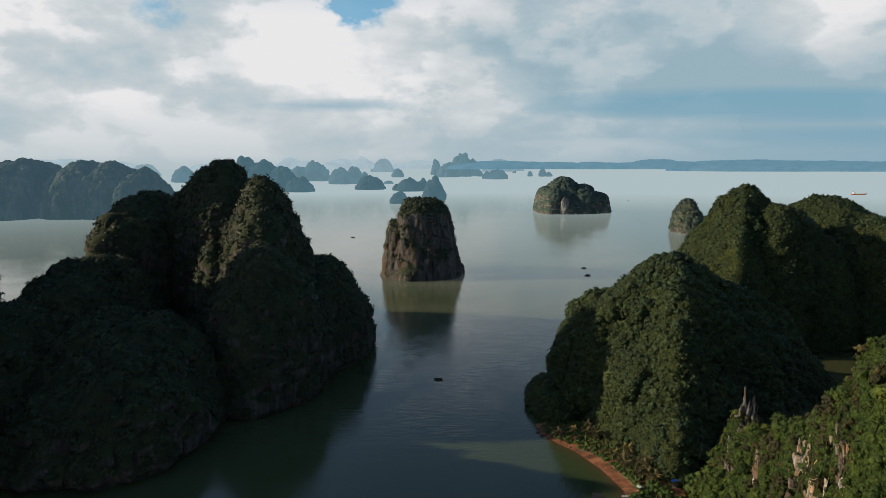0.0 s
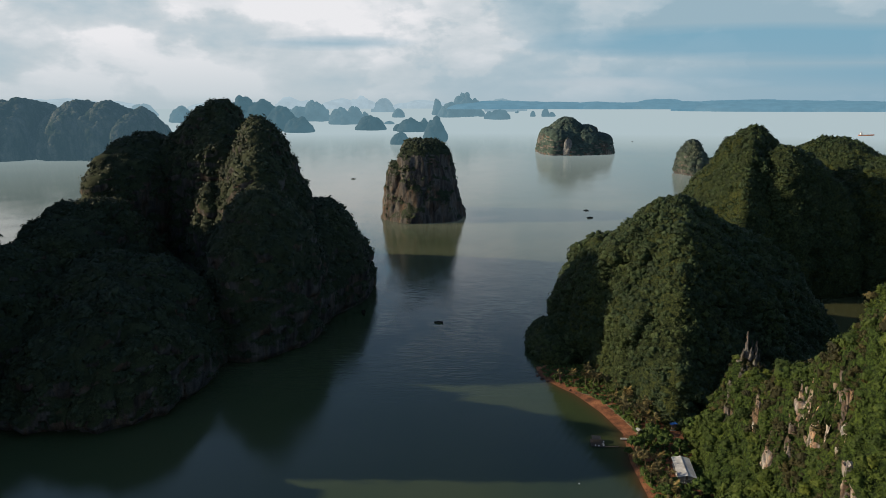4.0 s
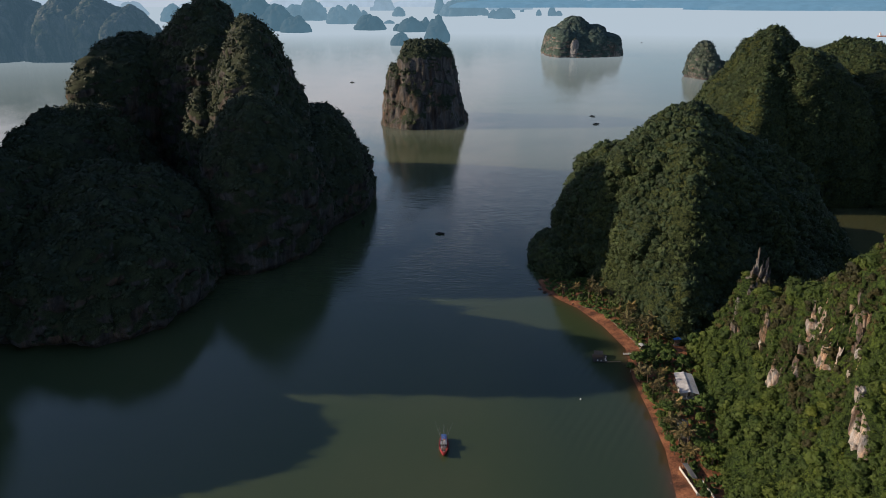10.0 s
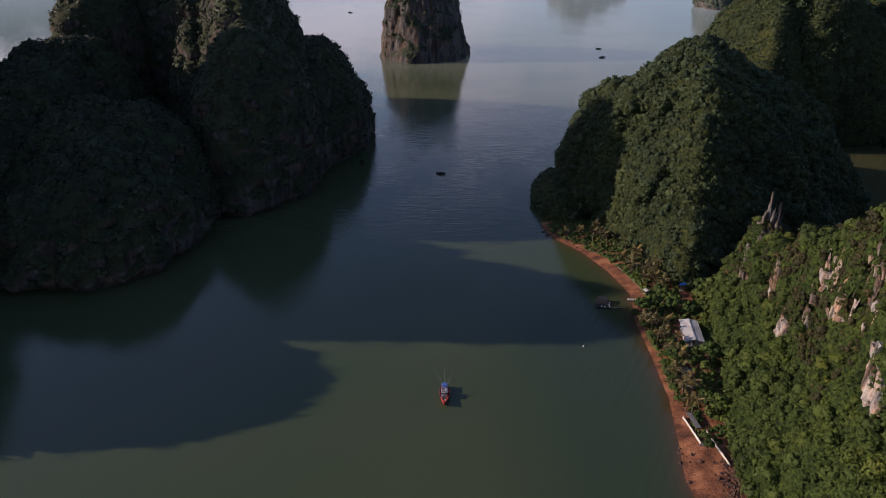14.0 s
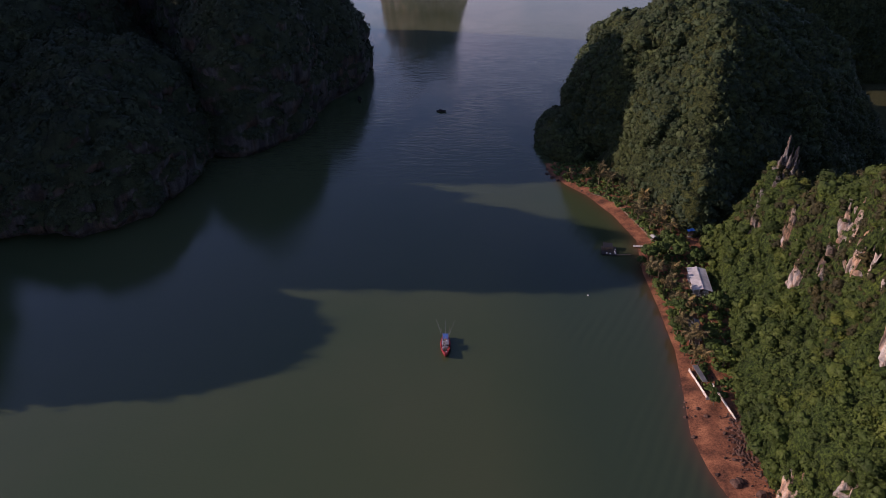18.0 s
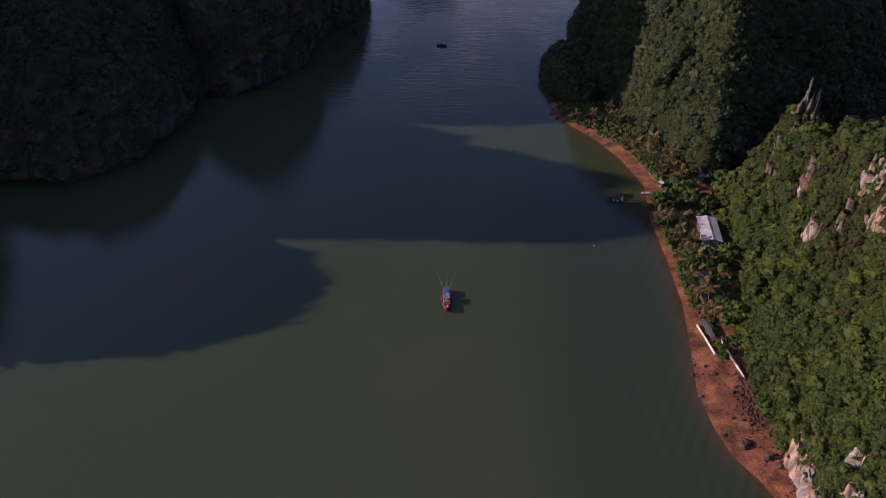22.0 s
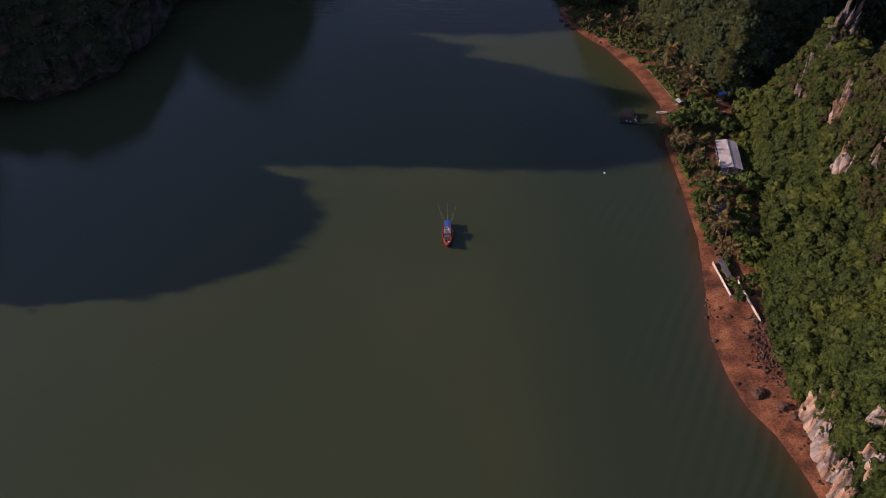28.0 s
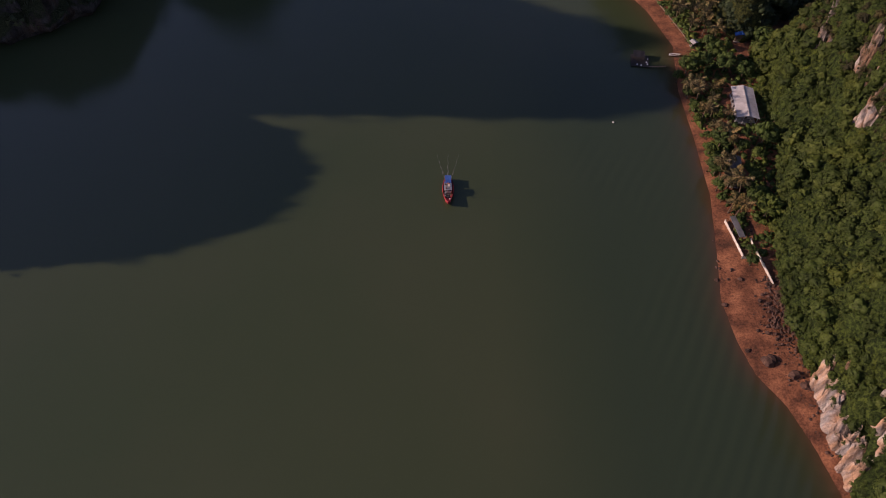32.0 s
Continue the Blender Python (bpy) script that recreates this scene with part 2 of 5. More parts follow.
ROCK_TOWER = limestone("tower_rock", 0.30, moss=(0.022, 0.032, 0.017), green=0.3, warm=0.1, size=1.3)
# moss greyed and blued to carry the haze of distance in its colour
ROCK_FAR = limestone("haze_tinted_rock", 0.5, moss=(0.040, 0.062, 0.052), green=1.5, warm=0.0, size=2.2)
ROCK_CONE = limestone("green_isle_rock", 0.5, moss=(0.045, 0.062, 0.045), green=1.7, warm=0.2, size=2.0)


def air_glow_rock(name, tone):
    """A far island in the backdrop: haze before it put into its colour as a glow."""
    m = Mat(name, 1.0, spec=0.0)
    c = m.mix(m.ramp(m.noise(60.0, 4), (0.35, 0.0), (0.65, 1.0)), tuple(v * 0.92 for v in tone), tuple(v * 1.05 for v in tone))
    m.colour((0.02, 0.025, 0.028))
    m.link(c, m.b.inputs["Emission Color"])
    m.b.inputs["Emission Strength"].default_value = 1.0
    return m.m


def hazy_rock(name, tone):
    """A wooded island far off behind the rest: a base for the sun, haze put into its emission."""
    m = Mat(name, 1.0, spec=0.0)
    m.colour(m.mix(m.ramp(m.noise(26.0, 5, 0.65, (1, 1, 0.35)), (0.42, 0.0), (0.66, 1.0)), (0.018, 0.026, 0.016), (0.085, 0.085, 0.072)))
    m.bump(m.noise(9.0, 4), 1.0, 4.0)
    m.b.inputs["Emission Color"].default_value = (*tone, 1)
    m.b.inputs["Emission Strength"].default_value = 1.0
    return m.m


# ---- vectors of noise ----


def lattice(ix, iy, iz, seed):
    h = (ix * 374761393 + iy * 668265263 + iz * 2147483647 + seed * 1442695041) & 0xFFFFFFFF
    h = ((h ^ (h >> 13)) * 1274126177) & 0xFFFFFFFF
    return ((h ^ (h >> 16)) & 0xFFFF) / 65535.0


def vnoise(p, seed=0):
    """Smooth value noise in -1..1 at an (n, 3) array of places."""
    i = np.floor(p).astype(np.int64)
    f = p - i
    f = f * f * (3 - 2 * f)
    total = 0.0
    for dx in (0, 1):
        for dy in (0, 1):
            for dz in (0, 1):
                w = (f[:, 0] if dx else 1 - f[:, 0]) * (f[:, 1] if dy else 1 - f[:, 1]) * (f[:, 2] if dz else 1 - f[:, 2])
                total = total + w * lattice(i[:, 0] + dx, i[:, 1] + dy, i[:, 2] + dz, seed)
    return total * 2 - 1


def fbm(p, seed=0, octaves=4, gain=0.5):
    total, amp, norm = 0.0, 1.0, 0.0
    for k in range(octaves):
        total, norm = total + amp * vnoise(p * 2.03**k, seed + 17 * k), norm + amp
        amp *= gain
    return total / norm


def domes(p, cell, seed=0):
    """Round tops packed like tree crowns: 1 at the middle of a crown, 0 between crowns, at an (n, 3) array of places."""
    g = np.asarray(p) / cell
    i = np.floor(g).astype(np.int64)
    best = np.full(len(g), 9.0)
    for dx in (-1, 0, 1):
        for dy in (-1, 0, 1):
            for dz in (-1, 0, 1):
                c = i + (dx, dy, dz)
                at = c + np.stack([lattice(c[:, 0], c[:, 1], c[:, 2], seed + k) for k in (1, 2, 3)], -1)
                size = 0.75 + 0.5 * lattice(c[:, 0], c[:, 1], c[:, 2], seed + 4)
                best = np.minimum(best, ((g - at) ** 2).sum(1) / size**2)
    return np.sqrt(np.clip(1 - best / 0.72, 0, 1))


# ---- meshes ----


def mesh_of(name, verts, faces, smooth=True):
    """A mesh from arrays of places and of triangles or quads."""
    me = bpy.data.meshes.new(name)
    verts, faces = np.asarray(verts, np.float32), np.asarray(faces, np.int32)
    me.vertices.add(len(verts))
    me.vertices.foreach_set("co", verts.ravel())
    k = faces.shape[1]
    me.loops.add(faces.size)
    me.loops.foreach_set("vertex_index", faces.ravel())
    me.polygons.add(len(faces))
    me.polygons.foreach_set("loop_start", np.arange(0, faces.size, k, dtype=np.int32))
    me.polygons.foreach_set("use_smooth", np.full(len(faces), smooth))
    me.update(calc_edges=True)
    return me


def leafy(name, arrays):
    """A mesh of crowns with a tone for each."""
    v, f, t = arrays
    me = mesh_of(name, v, f)
    me.attributes.new("tone", "FLOAT", "POINT").data.foreach_set("value", t.astype(np.float32))
    return me


def child(name, me, material, parent, label="", kind=""):
    """Links a mesh as one part under a thing or a part."""
    if material and not me.materials:
        me.materials.append(material)
    ob = new(name, me)
    ob.parent = parent
    return tagged(ob, label, "", "", kind)


def part(name, bm, material, parent, label="", smooth=False):
    """Links a bmesh as one mesh object under a thing or under a part."""
    me = bpy.data.meshes.new(name)
    bm.to_mesh(me)
    bm.free()
    if smooth:
        me.polygons.foreach_set("use_smooth", np.ones(len(me.polygons), bool))
    return child(name, me, material, parent, label)


def thing(name, place, label, category, group="", kind="", turn=0.0):
    ob = new(name)
    ob.empty_display_size = 0.5
    ob.matrix_world = pose(*place, 0, 0, turn)
    return tagged(ob, label, category, group, kind)


def sea_level(x, y):
    """The sea lies flat; far out the distance is drawn together along the lines of sight."""
    r = np.hypot(x, y)
    e = np.clip(1 - (r - NEAR_SEA) / (SEA_END - NEAR_SEA), 2e-4, 1.0)
    full = NEAR_SEA - (SEA_END - NEAR_SEA) * np.log(e)
    return np.where(r > NEAR_SEA, EYE * (1 - r / full), 0.0)


# ---- karst peaks ----
# A peak: x, y, height, radii to the west, east, south and north, and its profile: the higher the first power, the steeper its walls;
# the lower box, the sharper its ridges, which turn swings round.


class Peak:
    def __init__(self, x, y, h, w, e, s, n, a=1.6, b=1.4, seed=1, rough=1.0, taper=0.0, box=2.0, woods=0.0, crest=0.05, turn=0.0):
        self.x, self.y, self.h, self.radii, self.a, self.b, self.seed, self.rough, self.taper, self.box = x, y, h, (w, e, s, n), a, b, seed, rough, taper, box
        self.woods, self.crest, self.turn = woods, crest, radians(turn)
        self.size = (w + e + s + n) / 4

    def reach(self, c, s):
        w, e, so, n = self.radii
        c, s = c * math.cos(self.turn) + s * math.sin(self.turn), s * math.cos(self.turn) - c * math.sin(self.turn)
        ex, ey = np.where(c > 0, e, w), np.where(s > 0, n, so)
        return (np.abs(c / ex) ** self.box + np.abs(s / ey) ** self.box) ** (-1 / self.box)

    def profile(self, u):
        u = np.clip(u, 0, 1)
        return np.maximum(1 - u**self.a, 0) ** (1 / self.b) * (1 - self.taper * u)

    def inside(self, p, shrink=0.94):
        d = p[:, :2] - (self.x, self.y)
        r = np.hypot(d[:, 0], d[:, 1]) + 1e-9
        return r < shrink * self.reach(d[:, 0] / r, d[:, 1] / r) * self.profile(p[:, 2] / self.h)

    def surface(self, step, base=-4.0, bare=0.0, bare_seed=0):
        """Quads round and up the peak, with buttresses, ledges and flutes. step: metres between points."""
        turns = int(np.clip(2 * math.pi * self.size / step, 24, 520))
        lifts = int(np.clip(1.25 * (self.h + 0.6 * self.size) / step, 12, 170))
        th = np.linspace(0, 2 * math.pi, turns, endpoint=False)
        s = np.linspace(0, 1, lifts)
        u = 1 - (1 - s) ** 1.25
        c, sn = np.cos(th), np.sin(th)
        U, C = np.meshgrid(u, c, indexing="ij")
        _, S = np.meshgrid(u, sn, indexing="ij")
        R = self.reach(C, S) * self.profile(U * 0.999)
        z = np.where(U == 0, base, U * self.h)
        p = np.stack([self.x + R * C, self.y + R * S, z], -1).reshape(-1, 3)
        z = z.ravel()
        k, ks = self.rough, max(1.0, self.size / 70) if self.size > 20 else max(0.3, self.size / 20)
        big = fbm(p / (0.55 * self.size) * (1, 1, 0.7), self.seed, 3)
        flute = fbm(p / (7.0 * ks) * (1, 1, 0.18 + 0.3 * (ks > 1.2)), self.seed + 5, 4) * ks
        ledge = vnoise(np.stack([p[:, 0] / 40, p[:, 1] / 40, p[:, 2] / 6.5], -1), self.seed + 9)
        crag = fbm(p / (3.0 * ks), self.seed + 3, 3) * ks
        body = np.minimum(1.0, R.ravel() / (0.2 * self.size))
        move = (big * 0.16 * self.size + flute * 3.6 + ledge * 1.3 + crag * 1.1) * k * body
        out_x, out_y = np.tile(c, lifts), np.tile(sn, lifts)
        p[:, 0] += out_x * move
        p[:, 1] += out_y * move
        lump = fbm(np.stack([p[:, 0], p[:, 1], 0 * z], -1) / (0.4 * self.size), self.seed + 21, 3)
        p[:, 2] += np.where(z > 0, (lump * self.crest * self.h + crag * 1.2) * k * np.clip(z / self.h, 0, 1), 0)
        if self.woods:
            grid = p.reshape(lifts, turns, 3)
            nor = np.cross(np.roll(grid, -1, 1) - np.roll(grid, 1, 1), np.gradient(grid, axis=0)).reshape(-1, 3)
            nor /= np.linalg.norm(nor, axis=1, keepdims=True) + 1e-9
            cover = domes(p, self.woods, self.seed) * np.clip((z - 1) / 3, 0, 1)
            if bare:
                cover = cover * ((fbm(p / 16.0 * (1, 1, 0.5), bare_seed + 40, 3) - 0.55 + bare < 0) | (nor[:, 2] > 0.62))
            p = p + nor * (cover * self.woods * 0.55)[:, None]
        i = np.arange((lifts - 1) * turns)
        j = (i // turns) * turns + (i % turns + 1) % turns
        return p, np.stack([i, j, j + turns, i + turns], -1)


def quad_samples(p, q, count, rng):
    """Places and normals spread evenly over quads."""
    a, b, c, d = (p[q[:, k]] for k in range(4))
    n = np.cross(c - a, d - b)
    area = np.linalg.norm(n, axis=1) / 2
    pick = rng.choice(len(q), count, p=area / area.sum())
    u, v = rng.random((count, 1)), rng.random((count, 1))
    place = (a[pick] * (1 - u) + b[pick] * u) * (1 - v) + (d[pick] * (1 - u) + c[pick] * u) * v
    return place, n[pick] / (2 * area[pick, None] + 1e-9), area.sum()


def tuft_kinds(leaves, kinds, seed, leaf):
    """Clumps of unit radius made of leaf sprays alone, uneven in outline, with gaps."""
    made, rng = [], np.random.default_rng(seed)
    for k in range(kinds):
        d = rng.normal(size=(leaves, 3))
        d[:, 2] = np.abs(d[:, 2]) - 0.3
        d /= np.linalg.norm(d, axis=1, keepdims=True)
        reach = (0.5 + 0.5 * rng.random((leaves, 1)) ** 0.5) * (1 + 0.45 * fbm(d * 1.6 + 9 * k, seed + k, 2)[:, None])
        at = d * reach * (1, 1, 0.75)
        out = d + 0.45 * rng.normal(size=(leaves, 3)) + (0, 0, 0.35)
        out /= np.linalg.norm(out, axis=1, keepdims=True)
        side = np.cross(out, rng.normal(size=(leaves, 3)))
        side /= np.linalg.norm(side, axis=1, keepdims=True) + 1e-9
        ahead = np.cross(side, out)
        sz = leaf * rng.uniform(0.55, 1.4, (leaves, 1))
        v = np.stack([at - side * sz * 0.6, at + side * sz * 0.6, at + ahead * sz * 1.25], 1).reshape(-1, 3)
        made.append((v, np.arange(leaves * 3).reshape(-1, 3)))
    return made


def planted(kinds, places, radii, rng, flat=1.0, tones=None):
    """One mesh's arrays with a crown at every place."""
    vs, fs, ts, n = [], [], [], 0
    pick = rng.integers(0, len(kinds), len(places))
    for k, (v, f) in enumerate(kinds):
        at = places[pick == k]
        if not len(at):
            continue
        r = radii[pick == k]
        a = rng.uniform(0, 2 * math.pi, len(at))
        c, s = np.cos(a)[:, None], np.sin(a)[:, None]
        x = v[None, :, 0] * c - v[None, :, 1] * s
        y = v[None, :, 0] * s + v[None, :, 1] * c
        z = np.broadcast_to(v[None, :, 2] * flat, x.shape) * rng.uniform(0.8, 1.35, (len(at), 1))
        vs.append((np.stack([x, y, z], -1) * r[:, None, None] + at[:, None, :]).reshape(-1, 3))
        ts.append(np.repeat(rng.random(len(at)) if tones is None else tones[pick == k], len(v)))
        fs.append((f[None] + (np.arange(len(at)) * len(v))[:, None, None] + n).reshape(-1, 3))
        n += len(at) * len(v)
    return np.concatenate(vs), np.concatenate(fs), np.concatenate(ts)


def crown_kinds(kinds, seed, cuts, lumps, leaves, leaf):
    """Tree crowns of unit radius: a round head of lobes with sprays of leaves standing out of it."""
    made, rng = [], np.random.default_rng(seed)
    sprays = tuft_kinds(leaves, kinds, seed + 1, leaf)
    for k in range(kinds):
        bm = bmesh.new()
        bmesh.ops.create_icosphere(bm, subdivisions=cuts, radius=1.0)
        v = np.array([x.co[:] for x in bm.verts])
        f = np.array([[x.index for x in y.verts] for y in bm.faces])
        bm.free()
        d = rng.normal(size=(lumps, 3))
        d[:, 2] = np.abs(d[:, 2]) - 0.25
        d /= np.linalg.norm(d, axis=1, keepdims=True)
        wide = rng.uniform(0.4, 0.75, lumps)
        angle = np.arccos(np.clip(v @ d.T, -1, 1)) / wide
        lobe = (np.sqrt(np.clip(1 - angle**2, 0, 1)) * rng.uniform(0.7, 1.15, lumps)).max(1)
        v = v * (0.44 + 0.38 * lobe + 0.2 * vnoise(v * 2.3 + 5 * k, seed) + 0.16 * vnoise(v * 5.3 + 5 * k, seed + 3))[:, None]
        v[:, 2] = np.maximum(v[:, 2], -0.35) * 0.9
        sv, sf = sprays[k]
        made.append((np.concatenate([v, sv * 0.98]), np.concatenate([f, sf + len(v)])))
    return made


CROWN_NEAR = crown_kinds(9, 11, 3, 14, 190, 0.17)
CROWN_SHRUB = crown_kinds(8, 13, 2, 7, 56, 0.25)
CROWN_MID = crown_kinds(8, 31, 2, 9, 34, 0.22)
CROWN_FAR = crown_kinds(9, 51, 1, 6, 14, 0.3)
CROWN_UNDER = crown_kinds(7, 61, 1, 8, 16, 0.24)
CROWN_LAST = tuft_kinds(12, 6, 71, 0.5)


def karst(name, label, peaks, step, rock, leaf, kinds, per_area, size, bare=0.0, floor=2.0, category="island", seed=0, shown=None, kind="", base=-4.0):
    """An island or hill: every peak is a part, and its woods are one part of stuff.
    per_area: square metres to a crown; bare: how much of the steep rock stays bare."""
    x0, y0 = peaks[0].x, peaks[0].y
    z0 = float(sea_level(x0, y0))
    top = thing(name, (x0, y0, z0), label, category, kind=kind)
    rng = np.random.default_rng(seed + 77)
    places, sizes = [], []
    for n, pk in enumerate(peaks):
        p, q = pk.surface(step, base, bare, seed)
        if not kinds:
            child("peak", mesh_of("peak", p - (x0, y0, 0), q), rock, top)
            continue
        at, nor, area = quad_samples(p, q, int(min(60000, 40 + pk.size**2 * 14 / per_area)), rng)
        want = int(area / per_area)
        at, nor = at[:want], nor[:want]
        keep = at[:, 2] > floor
        for m, other in enumerate(peaks):
            if m != n:
                keep &= ~other.inside(at)
        if bare:
            cliff = fbm(at / 16.0 * (1, 1, 0.5), seed + 40, 3) - 0.55 + bare
            keep &= (nor[:, 2] > 0.62) | (cliff < 0.0) & (nor[:, 2] > 0.12)
        if shown:
            keep &= shown(at, nor)
        places.append(np.hstack([at[keep], nor[keep]]))
        p = p - (x0, y0, 0)
        child("peak", mesh_of("peak", p, q), rock, top)
    at = np.concatenate(places) if places else ()
    if len(at):
        r = size * np.exp(rng.normal(0, 0.45, len(at)).clip(-0.9, 0.6))
        at = at[:, :3] - at[:, 3:] * (0.3 * r)[:, None]
        child("canopy", leafy("canopy", planted(kinds, at - (x0, y0, 0), r, rng)), leaf, top, "dense green scrub and tree crowns on the rock", "stuff")
    return top

# ---- the sea ----
SHORE = ((60, 120), (99, 100.5), (149, 97), (161, 94.5), (172, 91), (181, 85.5), (192, 83), (206, 82), (223, 85), (248, 89), (276, 90), (303, 90), (333, 94), (358, 88), (382, 78), (393, 70), (408, 61), (430, 60))
TOE = ((60, 106), (150, 103), (180, 105), (200, 100), (212, 101), (225, 104), (240, 108), (260, 116), (285, 122), (310, 128), (330, 130), (400, 150))


def shore_x(y):
    return np.interp(y, *zip(*SHORE))


def toe_x(y):
    return np.interp(y, *zip(*TOE))


def spaced(*runs):
    """Grid lines: (from, to, step) runs joined."""
    return np.unique(np.concatenate([np.arange(a, b, s) for a, b, s in runs] + [[runs[-1][1]]]))


gx = spaced((-4900, -1200, 100), (-1200, -200, 25), (-200, 40, 6), (40, 130, 1.5), (130, 400, 15), (400, 1200, 40), (1200, 4900, 100))
gy = spaced((-4900, -600, 150), (-600, 100, 20), (100, 420, 3.0), (420, 800, 12), (800, 2600, 40), (2600, 4900, 50))
GX, GY = np.meshgrid(gx, gy, indexing="ij")
flat = np.stack([GX, GY, 0 * GX], -1).reshape(-1, 3)
r = np.hypot(flat[:, 0], flat[:, 1])
pull = np.minimum(1, (SEA_END - 1) / np.maximum(r, 1))
flat[:, :2] *= pull[:, None]
flat[:, 2] = sea_level(flat[:, 0], flat[:, 1])
i = np.arange(len(gx) * len(gy)).reshape(len(gx), len(gy))
quads = np.stack([i[:-1, :-1], i[1:, :-1], i[1:, 1:], i[:-1, 1:]], -1).reshape(-1, 4)
sea_mesh = mesh_of("sea", flat, quads)
mud = sea_mesh.attributes.new("mud", "FLOAT", "POINT")
off = np.maximum(shore_x(flat[:, 1]) - flat[:, 0], 0)
lagoon = 0.14 * (flat[:, 0] > 200) * (flat[:, 0] < 450) * (flat[:, 1] > 430) * (flat[:, 1] < 640)
murk = lagoon + 0.7 * np.exp(-off / 3.2) * np.clip((flat[:, 1] - 60) / 40, 0, 1) * np.clip((425 - flat[:, 1]) / 30, 0, 1) * (flat[:, 0] < 140)
mud.data.foreach_set("value", murk.astype(np.float32))

m = Mat("turbid_sea_water", 0.09, ior=1.38)
silt_and_haze = m.ramp(m.noise(95.0, 4, 0.5, (1, 0.8, 1)), (0.36, (0.040, 0.060, 0.026)), (0.64, (0.049, 0.064, 0.030)))
place = m.t.nodes.new("ShaderNodeSeparateXYZ")
m.link(m.geo.outputs["Position"], place.inputs[0])
ruffled = m.math("MULTIPLY", m.ramp(m.math("DIVIDE", place.outputs["X"], 100.0), (0.15, 0.0), (0.5, 1.0)), m.ramp(m.math("DIVIDE", place.outputs["Y"], 1000.0), (0.31, 1.0), (0.36, 0.0)))
silt_and_haze = m.mix(m.math("MULTIPLY", ruffled, 0.75), silt_and_haze, (0.026, 0.045, 0.025))
# paler north of 560 m: haze and sky shine put into the water colour
silt_and_haze = m.mix(m.ramp(m.math("DIVIDE", place.outputs["Y"], 2000.0), (0.28, 0.0), (0.45, 1.0)), silt_and_haze, m.ramp(m.noise(140.0, 4, 0.5, (0.5, 1.4, 1)), (0.35, (0.075, 0.092, 0.052)), (0.65, (0.115, 0.128, 0.076))))
at_mud = m.t.nodes.new("ShaderNodeAttribute")
at_mud.attribute_name = "mud"
muddy = m.math("MULTIPLY", at_mud.outputs["Fac"], m.ramp(m.noise(9.0, 3), (0.3, 0.65), (0.7, 1.0)))
m.colour(m.mix(muddy, silt_and_haze, (0.125, 0.050, 0.028)))
calm = m.ramp(m.noise(60.0, 3), (0.38, 0.2), (0.62, 1.0))
waves = m.mix(0.45, m.noise(1.6, 3, 0.6, (1, 2.2, 1)), m.noise(6.5, 2, 0.5, (0.5, 1.5, 1)))
swell = m.t.nodes.new("ShaderNodeTexWave")
swell.bands_direction, swell.wave_profile = "X", "SIN"
swell.inputs["Scale"].default_value, swell.inputs["Distortion"].default_value = 0.075, 2.5
swell.inputs["Detail"].default_value, swell.inputs["Detail Scale"].default_value = 2.0, 0.6
turned = m.t.nodes.new("ShaderNodeMapping")
turned.inputs["Rotation"].default_value = (0, 0, radians(28))
m.link(m.geo.outputs["Position"], turned.inputs[0])
m.link(turned.outputs[0], swell.inputs["Vector"])
waves = m.mix(m.math("ADD", m.math("MULTIPLY", ruffled, 0.45), 0.05), waves, swell.outputs["Fac"])
channel = m.ramp(m.math("DIVIDE", place.outputs["Y"], 1000.0), (0.33, 0.0), (0.45, 1.0), (0.62, 1.0), (0.85, 0.0))
gusts = m.ramp(m.noise(45.0, 3, 0.5, (1.4, 0.7, 1)), (0.38, 0.15), (0.6, 1.0))
chop = m.noise(3.6, 3, 0.6, (0.35, 1.2, 1), 0.8)
waves = m.math("ADD", m.mix(1.0, waves, calm, "MULTIPLY"), m.math("MULTIPLY", m.math("MULTIPLY", channel, gusts), m.math("MULTIPLY", chop, 2.2)))
m.bump(waves, 0.2, 0.5)
level = m.t.nodes.new("ShaderNodeCombineXYZ")
level.inputs["Z"].default_value = 1.0
m.link(level.outputs[0], m.t.nodes["Bump"].inputs["Normal"])
# haze painted on the far water: an emission mixed in with distance
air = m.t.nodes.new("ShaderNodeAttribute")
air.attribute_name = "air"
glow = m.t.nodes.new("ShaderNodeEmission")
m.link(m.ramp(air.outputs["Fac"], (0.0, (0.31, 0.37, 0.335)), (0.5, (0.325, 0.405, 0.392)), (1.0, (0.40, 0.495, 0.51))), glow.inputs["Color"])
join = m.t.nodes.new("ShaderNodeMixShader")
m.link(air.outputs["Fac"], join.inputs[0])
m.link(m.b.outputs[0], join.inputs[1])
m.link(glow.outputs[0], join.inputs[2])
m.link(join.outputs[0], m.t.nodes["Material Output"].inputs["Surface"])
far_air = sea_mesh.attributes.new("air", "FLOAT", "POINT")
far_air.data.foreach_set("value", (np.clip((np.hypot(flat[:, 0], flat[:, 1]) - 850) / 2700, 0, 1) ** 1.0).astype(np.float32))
sea = new("sea", sea_mesh)
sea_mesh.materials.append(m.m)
tagged(sea, "calm turbid green-brown bay water with faint ripples", "water", kind="structure")

